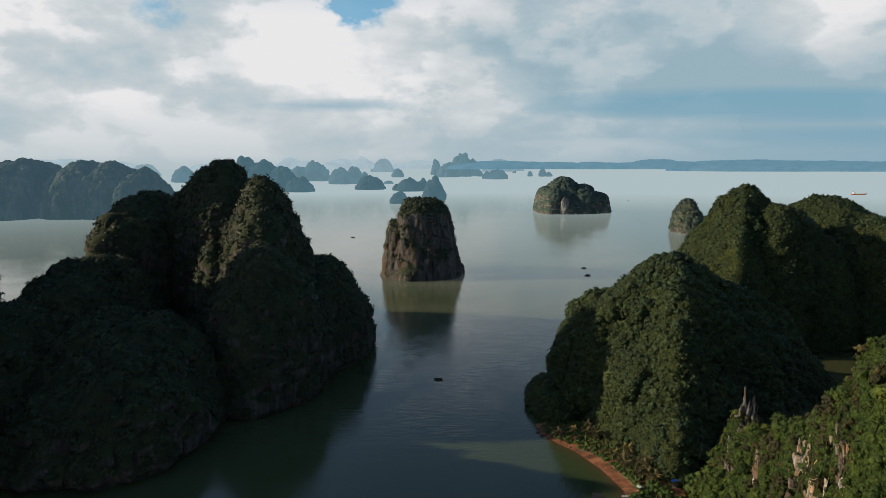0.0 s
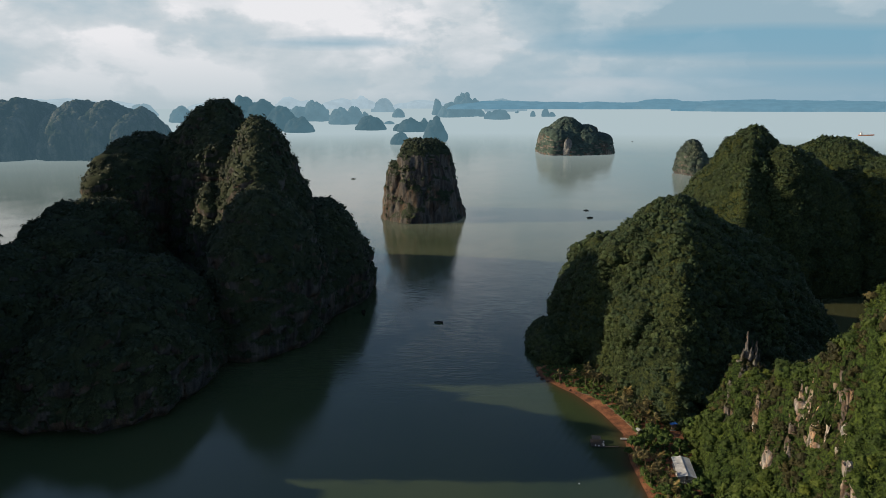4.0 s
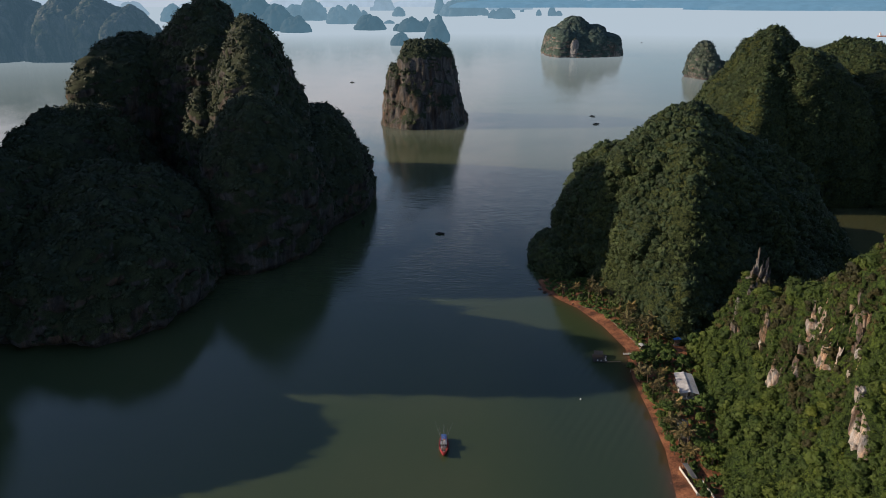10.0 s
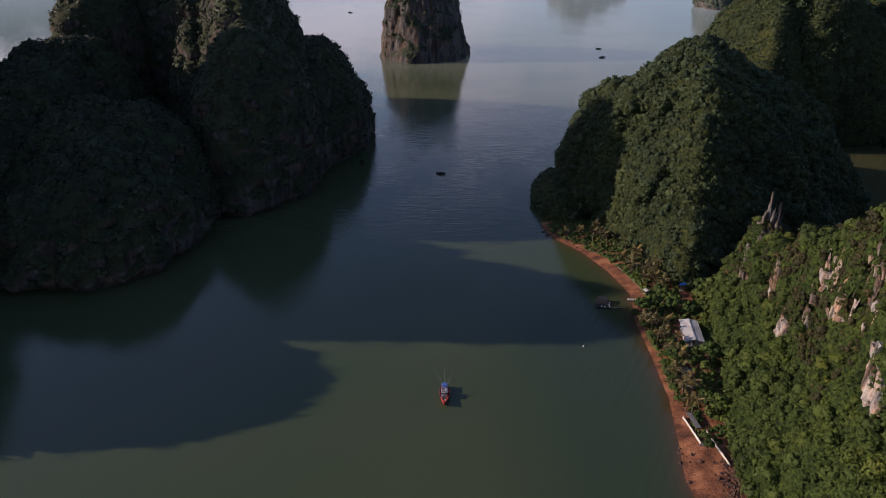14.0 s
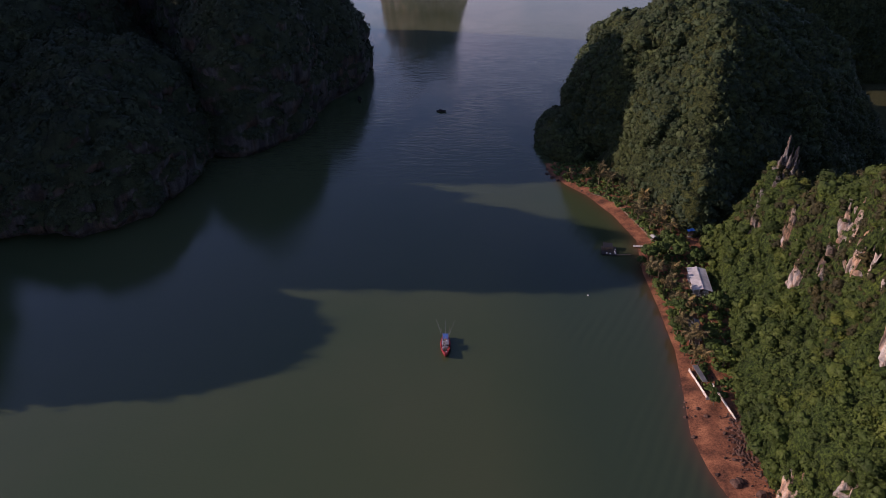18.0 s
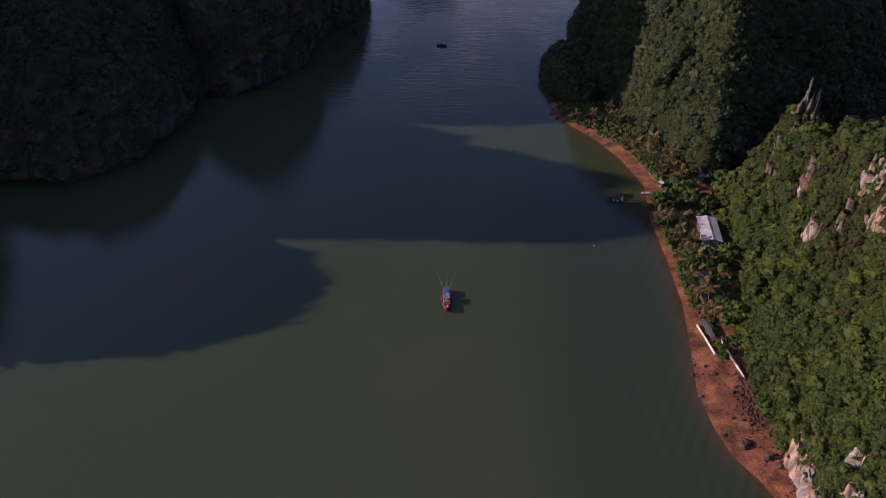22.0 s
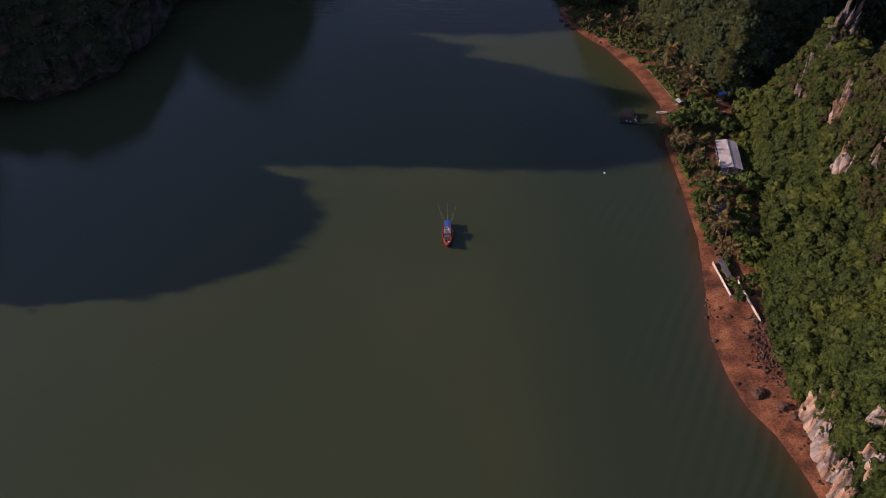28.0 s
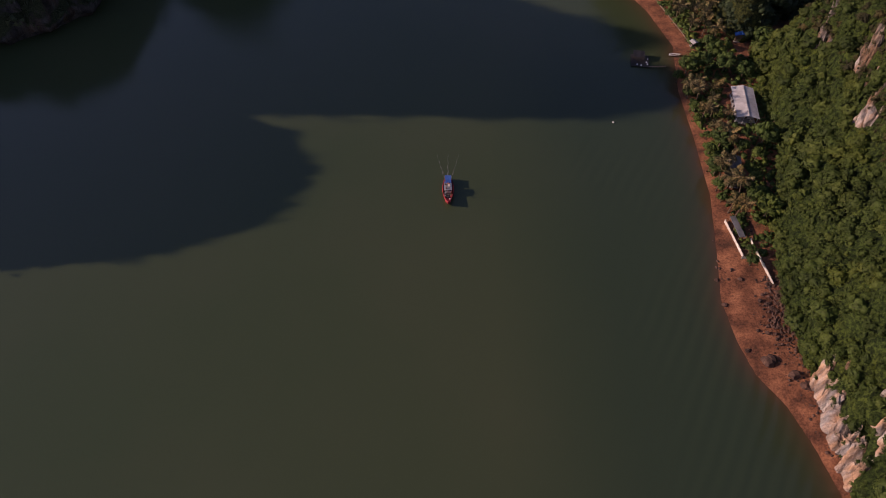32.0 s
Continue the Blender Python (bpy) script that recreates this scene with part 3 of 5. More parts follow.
# ---- the great massif on the west side of the channel ----
WEST = [
    Peak(-222, 690, 169, 84, 62, 95, 80, 2.6, 1.5, 1, box=1.4, woods=9.0, turn=20),
    Peak(-302, 680, 135, 29, 50, 95, 80, 6.0, 1.8, 2, woods=10.0),
    Peak(-161, 600, 152, 52, 58, 110, 70, 1.9, 1.5, 3, box=1.35, woods=9.0, turn=14),
    Peak(-199, 577, 102, 24, 44, 46, 44, 1.5, 1.3, 11, box=1.4, woods=8.0, turn=18),
    Peak(-112, 625, 81, 57, 41, 110, 60, 2.0, 1.5, 4, woods=10.0),
    Peak(-282, 540, 92, 50, 54, 110, 90, 2.6, 1.5, 5, woods=10.0),
    Peak(-288, 470, 77, 45, 60, 90, 80, 2.2, 1.5, 6, woods=10.0),
    Peak(-299, 420, 72, 60, 75, 85, 80, 2.2, 1.5, 7, woods=10.0),
    Peak(-143, 520, 104, 46, 53, 84, 80, 1.9, 1.5, 8, box=1.7, woods=9.0, turn=10),
    Peak(-196, 392, 58, 60, 50, 58, 60, 2.2, 1.5, 10, woods=10.0),
    Peak(-210, 440, 69, 74, 60, 70, 90, 1.8, 1.5, 9, woods=10.0),
]
for pk in WEST[5:8] + WEST[9:]:
    pk.rough, pk.crest = 1.3, 0.10
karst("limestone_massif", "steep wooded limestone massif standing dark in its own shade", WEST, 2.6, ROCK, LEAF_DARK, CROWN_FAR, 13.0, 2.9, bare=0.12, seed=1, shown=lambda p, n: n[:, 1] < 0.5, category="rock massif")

# pale scars on its cliffs
MASSIF = bpy.data.objects["limestone_massif"]
for k, (x, y, h, r) in enumerate(((-128, 552, 98, 6), (-121, 528, 88, 8), (-113, 506, 76, 8), (-107, 502, 66, 6), (-141, 455, 50, 4), (-135, 455, 46, 4), (-128, 458, 43, 4), (-116, 473, 53, 4))):
    scar = Peak(x + 2, y - 5, h, r, r, r, r, 6.0, 1.6, 200 + k, 1.3, 0.1, 2.6)
    p, q = scar.surface(1.4, h - 34)
    child("cliff_scar", mesh_of("cliff_scar", p - (WEST[0].x, WEST[0].y, 0), q, False), ROCK_BARE, MASSIF, "pale streaked cliff face")

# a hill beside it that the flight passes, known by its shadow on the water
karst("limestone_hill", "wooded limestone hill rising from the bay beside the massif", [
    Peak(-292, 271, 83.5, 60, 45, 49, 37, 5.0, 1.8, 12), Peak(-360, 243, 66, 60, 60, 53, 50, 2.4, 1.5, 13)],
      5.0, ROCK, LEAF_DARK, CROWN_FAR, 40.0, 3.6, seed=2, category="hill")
# unseen ridge to the west, added to shade the massif, channel and east hill
karst("limestone_ridge", "unseen high wooded limestone ridge, added west of the massif to cast shade", [
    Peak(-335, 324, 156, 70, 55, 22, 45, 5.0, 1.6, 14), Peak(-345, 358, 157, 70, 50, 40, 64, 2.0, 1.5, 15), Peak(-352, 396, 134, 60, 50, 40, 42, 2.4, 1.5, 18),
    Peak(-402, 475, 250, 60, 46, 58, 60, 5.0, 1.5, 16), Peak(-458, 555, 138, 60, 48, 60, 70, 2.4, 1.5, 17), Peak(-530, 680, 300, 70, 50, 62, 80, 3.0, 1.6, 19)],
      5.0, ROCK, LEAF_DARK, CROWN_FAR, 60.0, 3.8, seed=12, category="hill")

# ---- the hills on the east side ----
EAST = [
    Peak(155, 455, 105, 76, 112, 116, 110, 1.5, 1.3, 21, 1.2, box=1.15, woods=6.5, turn=-14),
    Peak(113, 470, 77, 33, 43, 55, 60, 2.2, 1.5, 22, 1.2, woods=5.6),
    Peak(75, 465, 16, 14, 24, 45, 40, 1.6, 1.4, 23, woods=4.6),
]
karst("limestone_hill", "steep limestone hill under dense green forest above the beach", EAST, 1.7, HILL_GREEN, LEAF_HILL, CROWN_MID, 9.0, 2.2, bare=0.0, seed=3, shown=lambda p, n: p[:, 1] < 560, category="hill")
BEHIND = [
    Peak(295, 660, 141, 66, 61, 100, 100, 2.4, 1.5, 31, box=1.2, woods=7.0, turn=-26),
    Peak(308, 624, 129, 34, 67, 48, 90, 2.4, 1.5, 32, box=1.3, woods=7.0, turn=-26),
    Peak(417, 740, 132, 68, 74, 120, 100, 2.6, 1.5, 33, woods=5.6),
    Peak(420, 640, 115, 80, 107, 80, 120, 2.4, 1.5, 34, box=1.5, woods=5.6),
]
karst("limestone_hill", "high wooded limestone hill behind the lagoon", BEHIND, 2.5, HILL_GREEN, LEAF_HILL, CROWN_FAR, 10.0, 2.5, bare=0.0, seed=4, shown=lambda p, n: n[:, 1] < 0.45, category="hill")

# ---- islands in the bay ----
karst("rock_tower", "tall bare limestone tower with scrub on its top", [Peak(-32, 1040, 114, 63, 63, 76, 85, 14.0, 2.4, 41, 1.0, 0.47, 3.0, crest=0.08), Peak(-62, 1022, 84, 32, 30, 40, 60, 9.0, 2.2, 42, 1.0, 0.3, 2.6, crest=0.08)], 2.4, ROCK_TOWER, LEAF_DARK, CROWN_FAR, 16.0, 3.0, bare=0.72, seed=5)
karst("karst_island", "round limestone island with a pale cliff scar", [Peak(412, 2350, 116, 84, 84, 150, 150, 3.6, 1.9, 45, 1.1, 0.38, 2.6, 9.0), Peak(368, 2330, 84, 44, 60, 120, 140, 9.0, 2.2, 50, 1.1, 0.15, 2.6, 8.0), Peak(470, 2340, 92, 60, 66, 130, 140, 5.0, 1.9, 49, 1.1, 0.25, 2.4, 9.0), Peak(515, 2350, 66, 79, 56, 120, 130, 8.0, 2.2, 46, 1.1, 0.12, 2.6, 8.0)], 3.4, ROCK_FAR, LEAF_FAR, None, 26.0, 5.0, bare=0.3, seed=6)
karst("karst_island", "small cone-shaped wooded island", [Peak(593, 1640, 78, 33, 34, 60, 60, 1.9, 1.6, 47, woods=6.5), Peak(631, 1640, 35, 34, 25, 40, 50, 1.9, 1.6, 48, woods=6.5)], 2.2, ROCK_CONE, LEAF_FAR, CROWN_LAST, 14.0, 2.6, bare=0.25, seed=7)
ISLE = bpy.data.objects["karst_island"]
scar = Peak(398, 2216, 58, 15, 19, 12, 12, 5.0, 1.6, 220, 1.0, 0.2, 2.6)
p, q = scar.surface(2.4, 8.0)
child("cliff_scar", mesh_of("cliff_scar", p - (412, 2350, 0), q, False), limestone("isle_scar_rock", 0.85, green=-0.4, warm=0.05, size=2.0), ISLE, "pale bare cliff scar")
LONG_ISLE = [
    Peak(-1346, 2200, 181, 120, 92, 180, 200, 4.5, 1.7, 51, taper=0.15, box=2.6, woods=13.0), Peak(-1420, 2230, 160, 120, 100, 180, 200, 4.0, 1.7, 57, woods=13.0),
    Peak(-1262, 2300, 152, 52, 70, 150, 160, 3.2, 1.6, 52, woods=12.0), Peak(-1290, 2190, 120, 50, 60, 120, 160, 3.0, 1.6, 58, woods=12.0),
    Peak(-1150, 2200, 166, 72, 80, 170, 200, 4.0, 1.7, 53, taper=0.12, box=2.6, woods=13.0), Peak(-1215, 2180, 138, 52, 60, 120, 160, 3.0, 1.6, 59, woods=12.0),
    Peak(-1048, 2200, 166, 90, 92, 170, 200, 4.6, 1.7, 54, taper=0.18, box=2.6, woods=13.0), Peak(-955, 2160, 146, 66, 60, 150, 150, 3.2, 1.6, 55, woods=12.0),
    Peak(-902, 2150, 112, 50, 42, 110, 130, 2.4, 1.6, 56, woods=11.0)]
for pk in LONG_ISLE:
    pk.rough, pk.crest = 1.35, 0.09
karst("karst_island", "long humped limestone island, tinted as if in haze", LONG_ISLE, 4.0, hazy_rock("hazy_island_rock", (0.034, 0.066, 0.085)), None, None, 45.0, 8.0, seed=8)

# ---- the near hillside on the east shore ----


# the slope's profile at stations along the shore: metres inland from its foot, and height
PROFILES = (
    (60, (0, 2, 6, 20, 40, 70), (4, 14, 24, 45, 68, 100)),
    (150, (-3, 0, 2, 6, 20, 40, 70), (0, 6, 15, 24, 45, 68, 100)),
    (184, (-4, 0, 3, 8, 19, 22, 40, 70), (0, 12, 21, 30, 44, 58, 82, 112)),
    (192, (-1, 0, 3, 9, 19, 22, 40, 70), (0, 3, 13, 24, 40, 58, 84, 116)),
    (203, (0, 5, 12, 22, 31, 34, 40, 80), (0, 8, 19, 31, 46, 66, 98, 130)),
    (222, (0, 6, 14, 24, 29, 33, 36, 45, 60, 90), (0, 9, 18, 28, 42, 68, 86, 104, 118, 135)),
    (237, (0, 5, 10, 22, 27, 30, 33, 50, 80), (0, 8, 15, 26, 40, 60, 76, 90, 108)),
    (250, (0, 4, 9, 20, 22, 25, 29, 45, 80), (0, 8, 15, 22, 32, 54, 62, 72, 92)),
    (262, (0, 3, 14, 18, 20.5, 26, 40, 70), (0, 6, 18, 25, 44, 58, 62, 76)),
    (276, (0, 4, 13, 16, 18, 23, 35, 60), (0, 9, 19, 28, 44, 55, 58, 62)),
    (287, (0, 3, 10, 12, 18, 26, 40), (1, 11, 24, 36, 44, 36, 30)),
    (300, (0, 3, 8, 13, 18, 24, 40, 60), (2, 17, 28, 42, 46, 38, 18, 4)),
    (311, (-2, 3, 8, 14, 18, 22, 30, 40), (4, 21, 32, 48, 50, 38, 14, 0)),
    (322, (0, 5, 12, 18, 25), (4, 12, 18, 12, 2)),
    (332, (0, 10, 20), (0, 0, 0)),
    (400, (0, 10, 20), (0, 0, 0)),
)


def hillside(x, y):
    """Height of the slope above the beach: a steep green ramp, cliffs above it, and a spur in the north."""
    s = x - toe_x(y)
    p = np.stack([x, y, 0 * x], -1)
    at = np.clip(y + 4.0 * fbm(p / 13, 2, 3) * np.clip(s / 8, 0, 1), 61, 399)
    along = [row[0] for row in PROFILES]
    k = np.clip(np.searchsorted(along, at) - 1, 0, len(PROFILES) - 2)
    rise = 0.0 * x
    lean = s + (fbm(p / 9, 3, 3) * 3.0 + fbm(p / 4, 4, 2) * 1.2) * np.clip(s / 8, 0, 1)
    for n, (lo, hi) in enumerate(zip(PROFILES, PROFILES[1:])):
        here = k == n
        if here.any():
            u = (at[here] - lo[0]) / (hi[0] - lo[0])
            u = u * u * (3 - 2 * u)
            rise[here] = np.interp(lean[here], lo[1], lo[2]) * (1 - u) + np.interp(lean[here], hi[1], hi[2]) * u
    lumps = (fbm(p / 20, 3, 3) * 3.0 + fbm(p / 7, 6, 3) * 2.4) * np.clip(s / 10, 0, 1) * np.clip(rise / 15, 0, 1)
    return np.where(s < -4, np.maximum(0.35 * s, -3), np.maximum(rise + lumps, np.where(rise > 0.5, 0.3, -3)))


# groups of bare rock flakes: y from and to, foot from and to, height of a flake, half its width and its depth, how many, and the rock
CRAGS = (
    (250.5, 258.0, 23, 30, 10, 0.75, 1.4, 17, 0), (257, 268, 28, 36, 7, 0.6, 1.2, 9, 1), (270, 280, 30, 40, 12, 0.55, 1.2, 16, 1), (274, 279, 27, 32, 6, 0.6, 1.2, 6, 0),
    (240, 248.5, 50, 60, 9, 0.75, 1.4, 18, 0), (225, 233, 44, 54, 9, 0.75, 1.4, 17, 0), (214, 226, 60, 76, 10, 0.6, 1.3, 20, 1), (219, 223, 54, 60, 8, 0.7, 1.3, 5, 0),
    (184.5, 191.5, 44, 51, 12, 0.85, 1.5, 15, 0), (206, 212, 55, 62, 8, 0.8, 1.4, 6, 0), (292, 300, 22, 29, 6, 0.6, 1.1, 11, 1), (232, 250, 36, 48, 7, 0.55, 1.2, 14, 1), (299, 309, 30, 46, 7, 0.5, 1.1, 14, 2),
    (159, 179.5, -2, 1, 13, 2.1, 1.9, 12, 0), (150, 160, -2, 2, 13, 1.8, 1.9, 6, 0), (163, 169, 15, 19, 8, 1.3, 1.6, 4, 0), (152, 161, 10, 15, 8, 1.2, 1.6, 4, 0), (171, 177, 10, 14, 5, 0.9, 1.4, 3, 1),
)


def on_slope(y, z, x0=92.0):
    """Where the slope reaches a height, going east."""
    xs = np.arange(x0, x0 + 80, 0.4)
    return xs[min(int((np.maximum.accumulate(hillside(xs, 0 * xs + y)) < z).sum()), len(xs) - 1)]


FLAKES = []
rng = np.random.default_rng(41)
for y0, y1, f0, f1, high, half, deep, count, rock in CRAGS:
    for k in range(count):
        y = y0 + (y1 - y0) * (k + rng.uniform(0.1, 0.9)) / count
        z0, h = rng.uniform(f0, f1), high * rng.uniform(0.4, 1.05)
        x = on_slope(y, z0 + 0.45 * h)
        FLAKES.append((x - 2.1 + 0.25 * deep, y, z0, h, deep * rng.uniform(0.8, 1.2), half * rng.uniform(0.55, 1.2), rock))
FLAKE_AT = np.array(FLAKES)


def rocky(at):
    """1 where bare rock stands, 0 in the green."""
    best = np.zeros(len(at))
    for x, y, z0, h, deep, half, _ in FLAKES:
        best = np.maximum(best, (np.abs(at[:, 1] - y) < half) & (at[:, 2] > z0 + 0.5) & (at[:, 2] < z0 + 0.75 * h) & (np.abs(at[:, 0] - x) < 4.5))
    return best


hx, hy = spaced((96, 205, 0.95), (205, 330, 6)), spaced((20, 130, 6), (130, 345, 0.95), (345, 360, 3))
HX, HY = np.meshgrid(hx, hy, indexing="ij")
p = np.stack([HX.ravel(), HY.ravel(), hillside(HX.ravel(), HY.ravel())], -1)
crag = fbm(p / 5.0 * (1, 1, 0.35), 61, 4)
p[:, 0] -= np.clip(p[:, 2] / 10, 0, 1) * (crag * 2.6 + fbm(p / 1.9 * (1, 1, 0.4), 63, 3) * 1.0)
p[:, 1] += np.clip(p[:, 2] / 10, 0, 1) * fbm(p / 4.0, 71, 3) * 1.8
grid = p.reshape(len(hx), len(hy), 3)
nor = np.cross(np.gradient(grid, axis=0), np.gradient(grid, axis=1)).reshape(-1, 3)
nor /= np.linalg.norm(nor, axis=1, keepdims=True)
bare = rocky(p)
p[:, 0] += 2.0 * bare
p = p + nor * ((domes(p, 6.5, 7) * 3.4 + domes(p, 2.7, 8) * 0.8) * np.clip((p[:, 2] - 0.5) / 2, 0, 1) * (1 - bare))[:, None]
i = np.arange(len(hx) * len(hy)).reshape(len(hx), len(hy))
q = np.stack([i[:-1, :-1], i[1:, :-1], i[1:, 1:], i[:-1, 1:]], -1).reshape(-1, 4)
slope = thing("shore_hillside", (150, 240, 0), "steep green hillside with pale crags above the beach", "hill")
child("hill_body", mesh_of("hill_body", p - (150, 240, 0), q), SLOPE_GREEN, slope, "steep ground under close green thicket")
for k, (x, y, z0, h, deep, half, rock) in enumerate(FLAKES):
    flake = Peak(x, y, h, deep, deep, half, half, 4.5, 1.5, 300 + k, 1.0, 0.08, 2.4, crest=0.16)
    P, f = flake.surface(0.6, 0.0)
    P[:, 2] += z0
    P[:, 1] += 0.3 * (P[:, 2] - z0 - 0.5 * h)
    child("rock_flake", mesh_of("rock_flake", P - (150, 240, 0), f, False), (ROCK_PALE, ROCK_BROWN, ROCK_SPIRE)[rock], slope, ("pale fissured limestone with ochre stains", "brown weathered limestone flake", "grey limestone flake")[rock])

# thin fins of rock on the spur
for x, y, h, r, ry in ((144.2, 311.8, 64, 1.5, 2.6), (146.6, 311.4, 61, 1.3, 2.4), (142.4, 311.0, 57, 1.3, 2.2), (148.6, 311.6, 59, 1.4, 2.4), (150.4, 311, 55, 1.6, 2.6), (145.4, 309.2, 58, 1.6, 2.4), (141.2, 308.6, 55, 1.5, 2.2), (147.8, 308.6, 56, 1.7, 2.4), (143.0, 306.6, 54, 1.6, 2.4), (145.6, 305.0, 53, 1.5, 2.2)):
    horn = Peak(x, y, h, r * 1.9, r * 1.9, ry * 1.25, ry * 1.25, 1.9, 1.25, int(h * 3 + x), 0.8)
    hp, hq = horn.surface(0.5, 24.0)
    child("spire", mesh_of("spire", hp - (150, 240, 0), hq, False), ROCK_SPIRE, slope, "bare fluted limestone spire")

rng = np.random.default_rng(5)
near = (p[q[:, 0], 0] < 168) & (p[q[:, 0], 1] > 122)
at, nor, area = quad_samples(p, q[near], 22000, rng)
keep = (at[:, 2] > 1.2) & (nor[:, 2] > -0.3) & (at[:, 0] < toe_x(at[:, 1]) + 52) & (rocky(at) < 0.5)
at, nor = at[keep], nor[keep]
heads, low, steep = at[:1300], at[1300:8300], nor[:8300, 2]
# tree crowns that stand out of a thicket of shrubs
rad = np.concatenate([2.35 * np.exp(rng.normal(0, 0.3, len(heads)).clip(-0.6, 0.55)), 1.15 * np.exp(rng.normal(0, 0.34, len(low)).clip(-0.6, 0.6))])
at = np.concatenate([heads + (-0.4, 0, 0.7), low])
rad *= np.where(steep < 0.45, 0.62, 1.0)
tones = np.concatenate([rng.uniform(0.05, 1.0, len(heads)), rng.uniform(0.1, 0.75, len(low))])
# scrub that hangs over the crags and clings to them
hung = np.concatenate([np.stack([FLAKE_AT[:, 0] - FLAKE_AT[:, 4] * 0.5, FLAKE_AT[:, 1] + rng.normal(0, 0.8, len(FLAKES)) + 0.3 * (u - 0.5) * FLAKE_AT[:, 3], FLAKE_AT[:, 2] + FLAKE_AT[:, 3] * u], -1) for u in (1.0, 0.93, 0.72)])
hung = hung[rng.random(len(hung)) < 0.42]
at, steep = np.concatenate([at, hung]), np.concatenate([steep, np.zeros(len(hung))])
rad, tones = np.concatenate([rad, rng.uniform(0.55, 1.15, len(hung))]), np.concatenate([tones, rng.uniform(0.1, 0.7, len(hung))])
tree = np.arange(len(at)) < len(heads)
cliff = (at[:, 2] > 30) & (at[:, 1] < 312) & (steep < 0.62)
dry = (cliff & (at[:, 1] > 208) & (fbm(at / 9, 91, 3) > -0.02)) | ((at[:, 2] > 24) & (at[:, 1] > 292) & (fbm(at / 6, 93, 3) > 0.1))
for name, mask, kinds, leaf, label in (("canopy", tree & ~dry, CROWN_NEAR, LEAF, "dense sunlit low trees"), ("thicket", ~tree & ~dry, CROWN_SHRUB, LEAF, "close sunlit shrubs"), ("scrub", dry, CROWN_SHRUB, LEAF_DRY, "brown dry scrub among the crags")):
    child(name, leafy(name, planted(kinds, at[mask] - (150, 240, 0), rad[mask], rng, tones=tones[mask])), leaf, slope, label, "stuff")

# ---- beach and flat ground ----
bx, by = spaced((50, 150, 1.0), (150, 330, 12)), spaced((90, 430, 1.2), (430, 470, 8))
BX, BY = np.meshgrid(bx, by, indexing="ij")
x, y = BX.ravel(), BY.ravel()
inland = x - shore_x(y)
pts = np.stack([x, y, 0 * x], -1)
z = np.where(inland > 0, 1.6 * (1 - np.exp(-inland / 9)), 0.11 * inland) + fbm(pts / 5, 4, 3) * 0.22 * np.clip(inland / 4, 0, 1)
z = np.maximum(z, -2.5)
z[(y > 425) | (x > 160)] = -2.5
pts[:, 2] = z
i = np.arange(len(bx) * len(by)).reshape(len(bx), len(by))
q = np.stack([i[:-1, :-1], i[1:, :-1], i[1:, 1:], i[:-1, 1:]], -1).reshape(-1, 4)
beach_mesh = mesh_of("beach", pts, q)
m = Mat("red_sand", 0.9, spec=0.2)
sand = m.ramp(m.noise(7.0, 5, 0.6), (0.34, (0.075, 0.036, 0.022)), (0.5, (0.20, 0.084, 0.043)), (0.66, (0.34, 0.150, 0.075)))
sand = m.mix(1.0, sand, m.ramp(m.noise(0.6, 4, 0.7), (0.35, 0.55), (0.6, 1.15)), "MULTIPLY")
m.colour(sand).bump(m.noise(0.9, 5, 0.7), 0.8, 0.25)
beach_mesh.materials.append(m.m)
tagged(new("beach", beach_mesh), "narrow beach of reddish sand and gravel", "beach", kind="structure")

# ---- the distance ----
# haze painted as emission, paler the farther the island
AIR = [air_glow_rock("isle_air_near", (0.062, 0.130, 0.160)), air_glow_rock("isle_air_mid", (0.115, 0.210, 0.252)),
       air_glow_rock("isle_air_far", (0.22, 0.33, 0.38)), air_glow_rock("isle_air_last", (0.36, 0.47, 0.52))]
COAST_AIR = air_glow_rock("coast_air", (0.115, 0.245, 0.32))
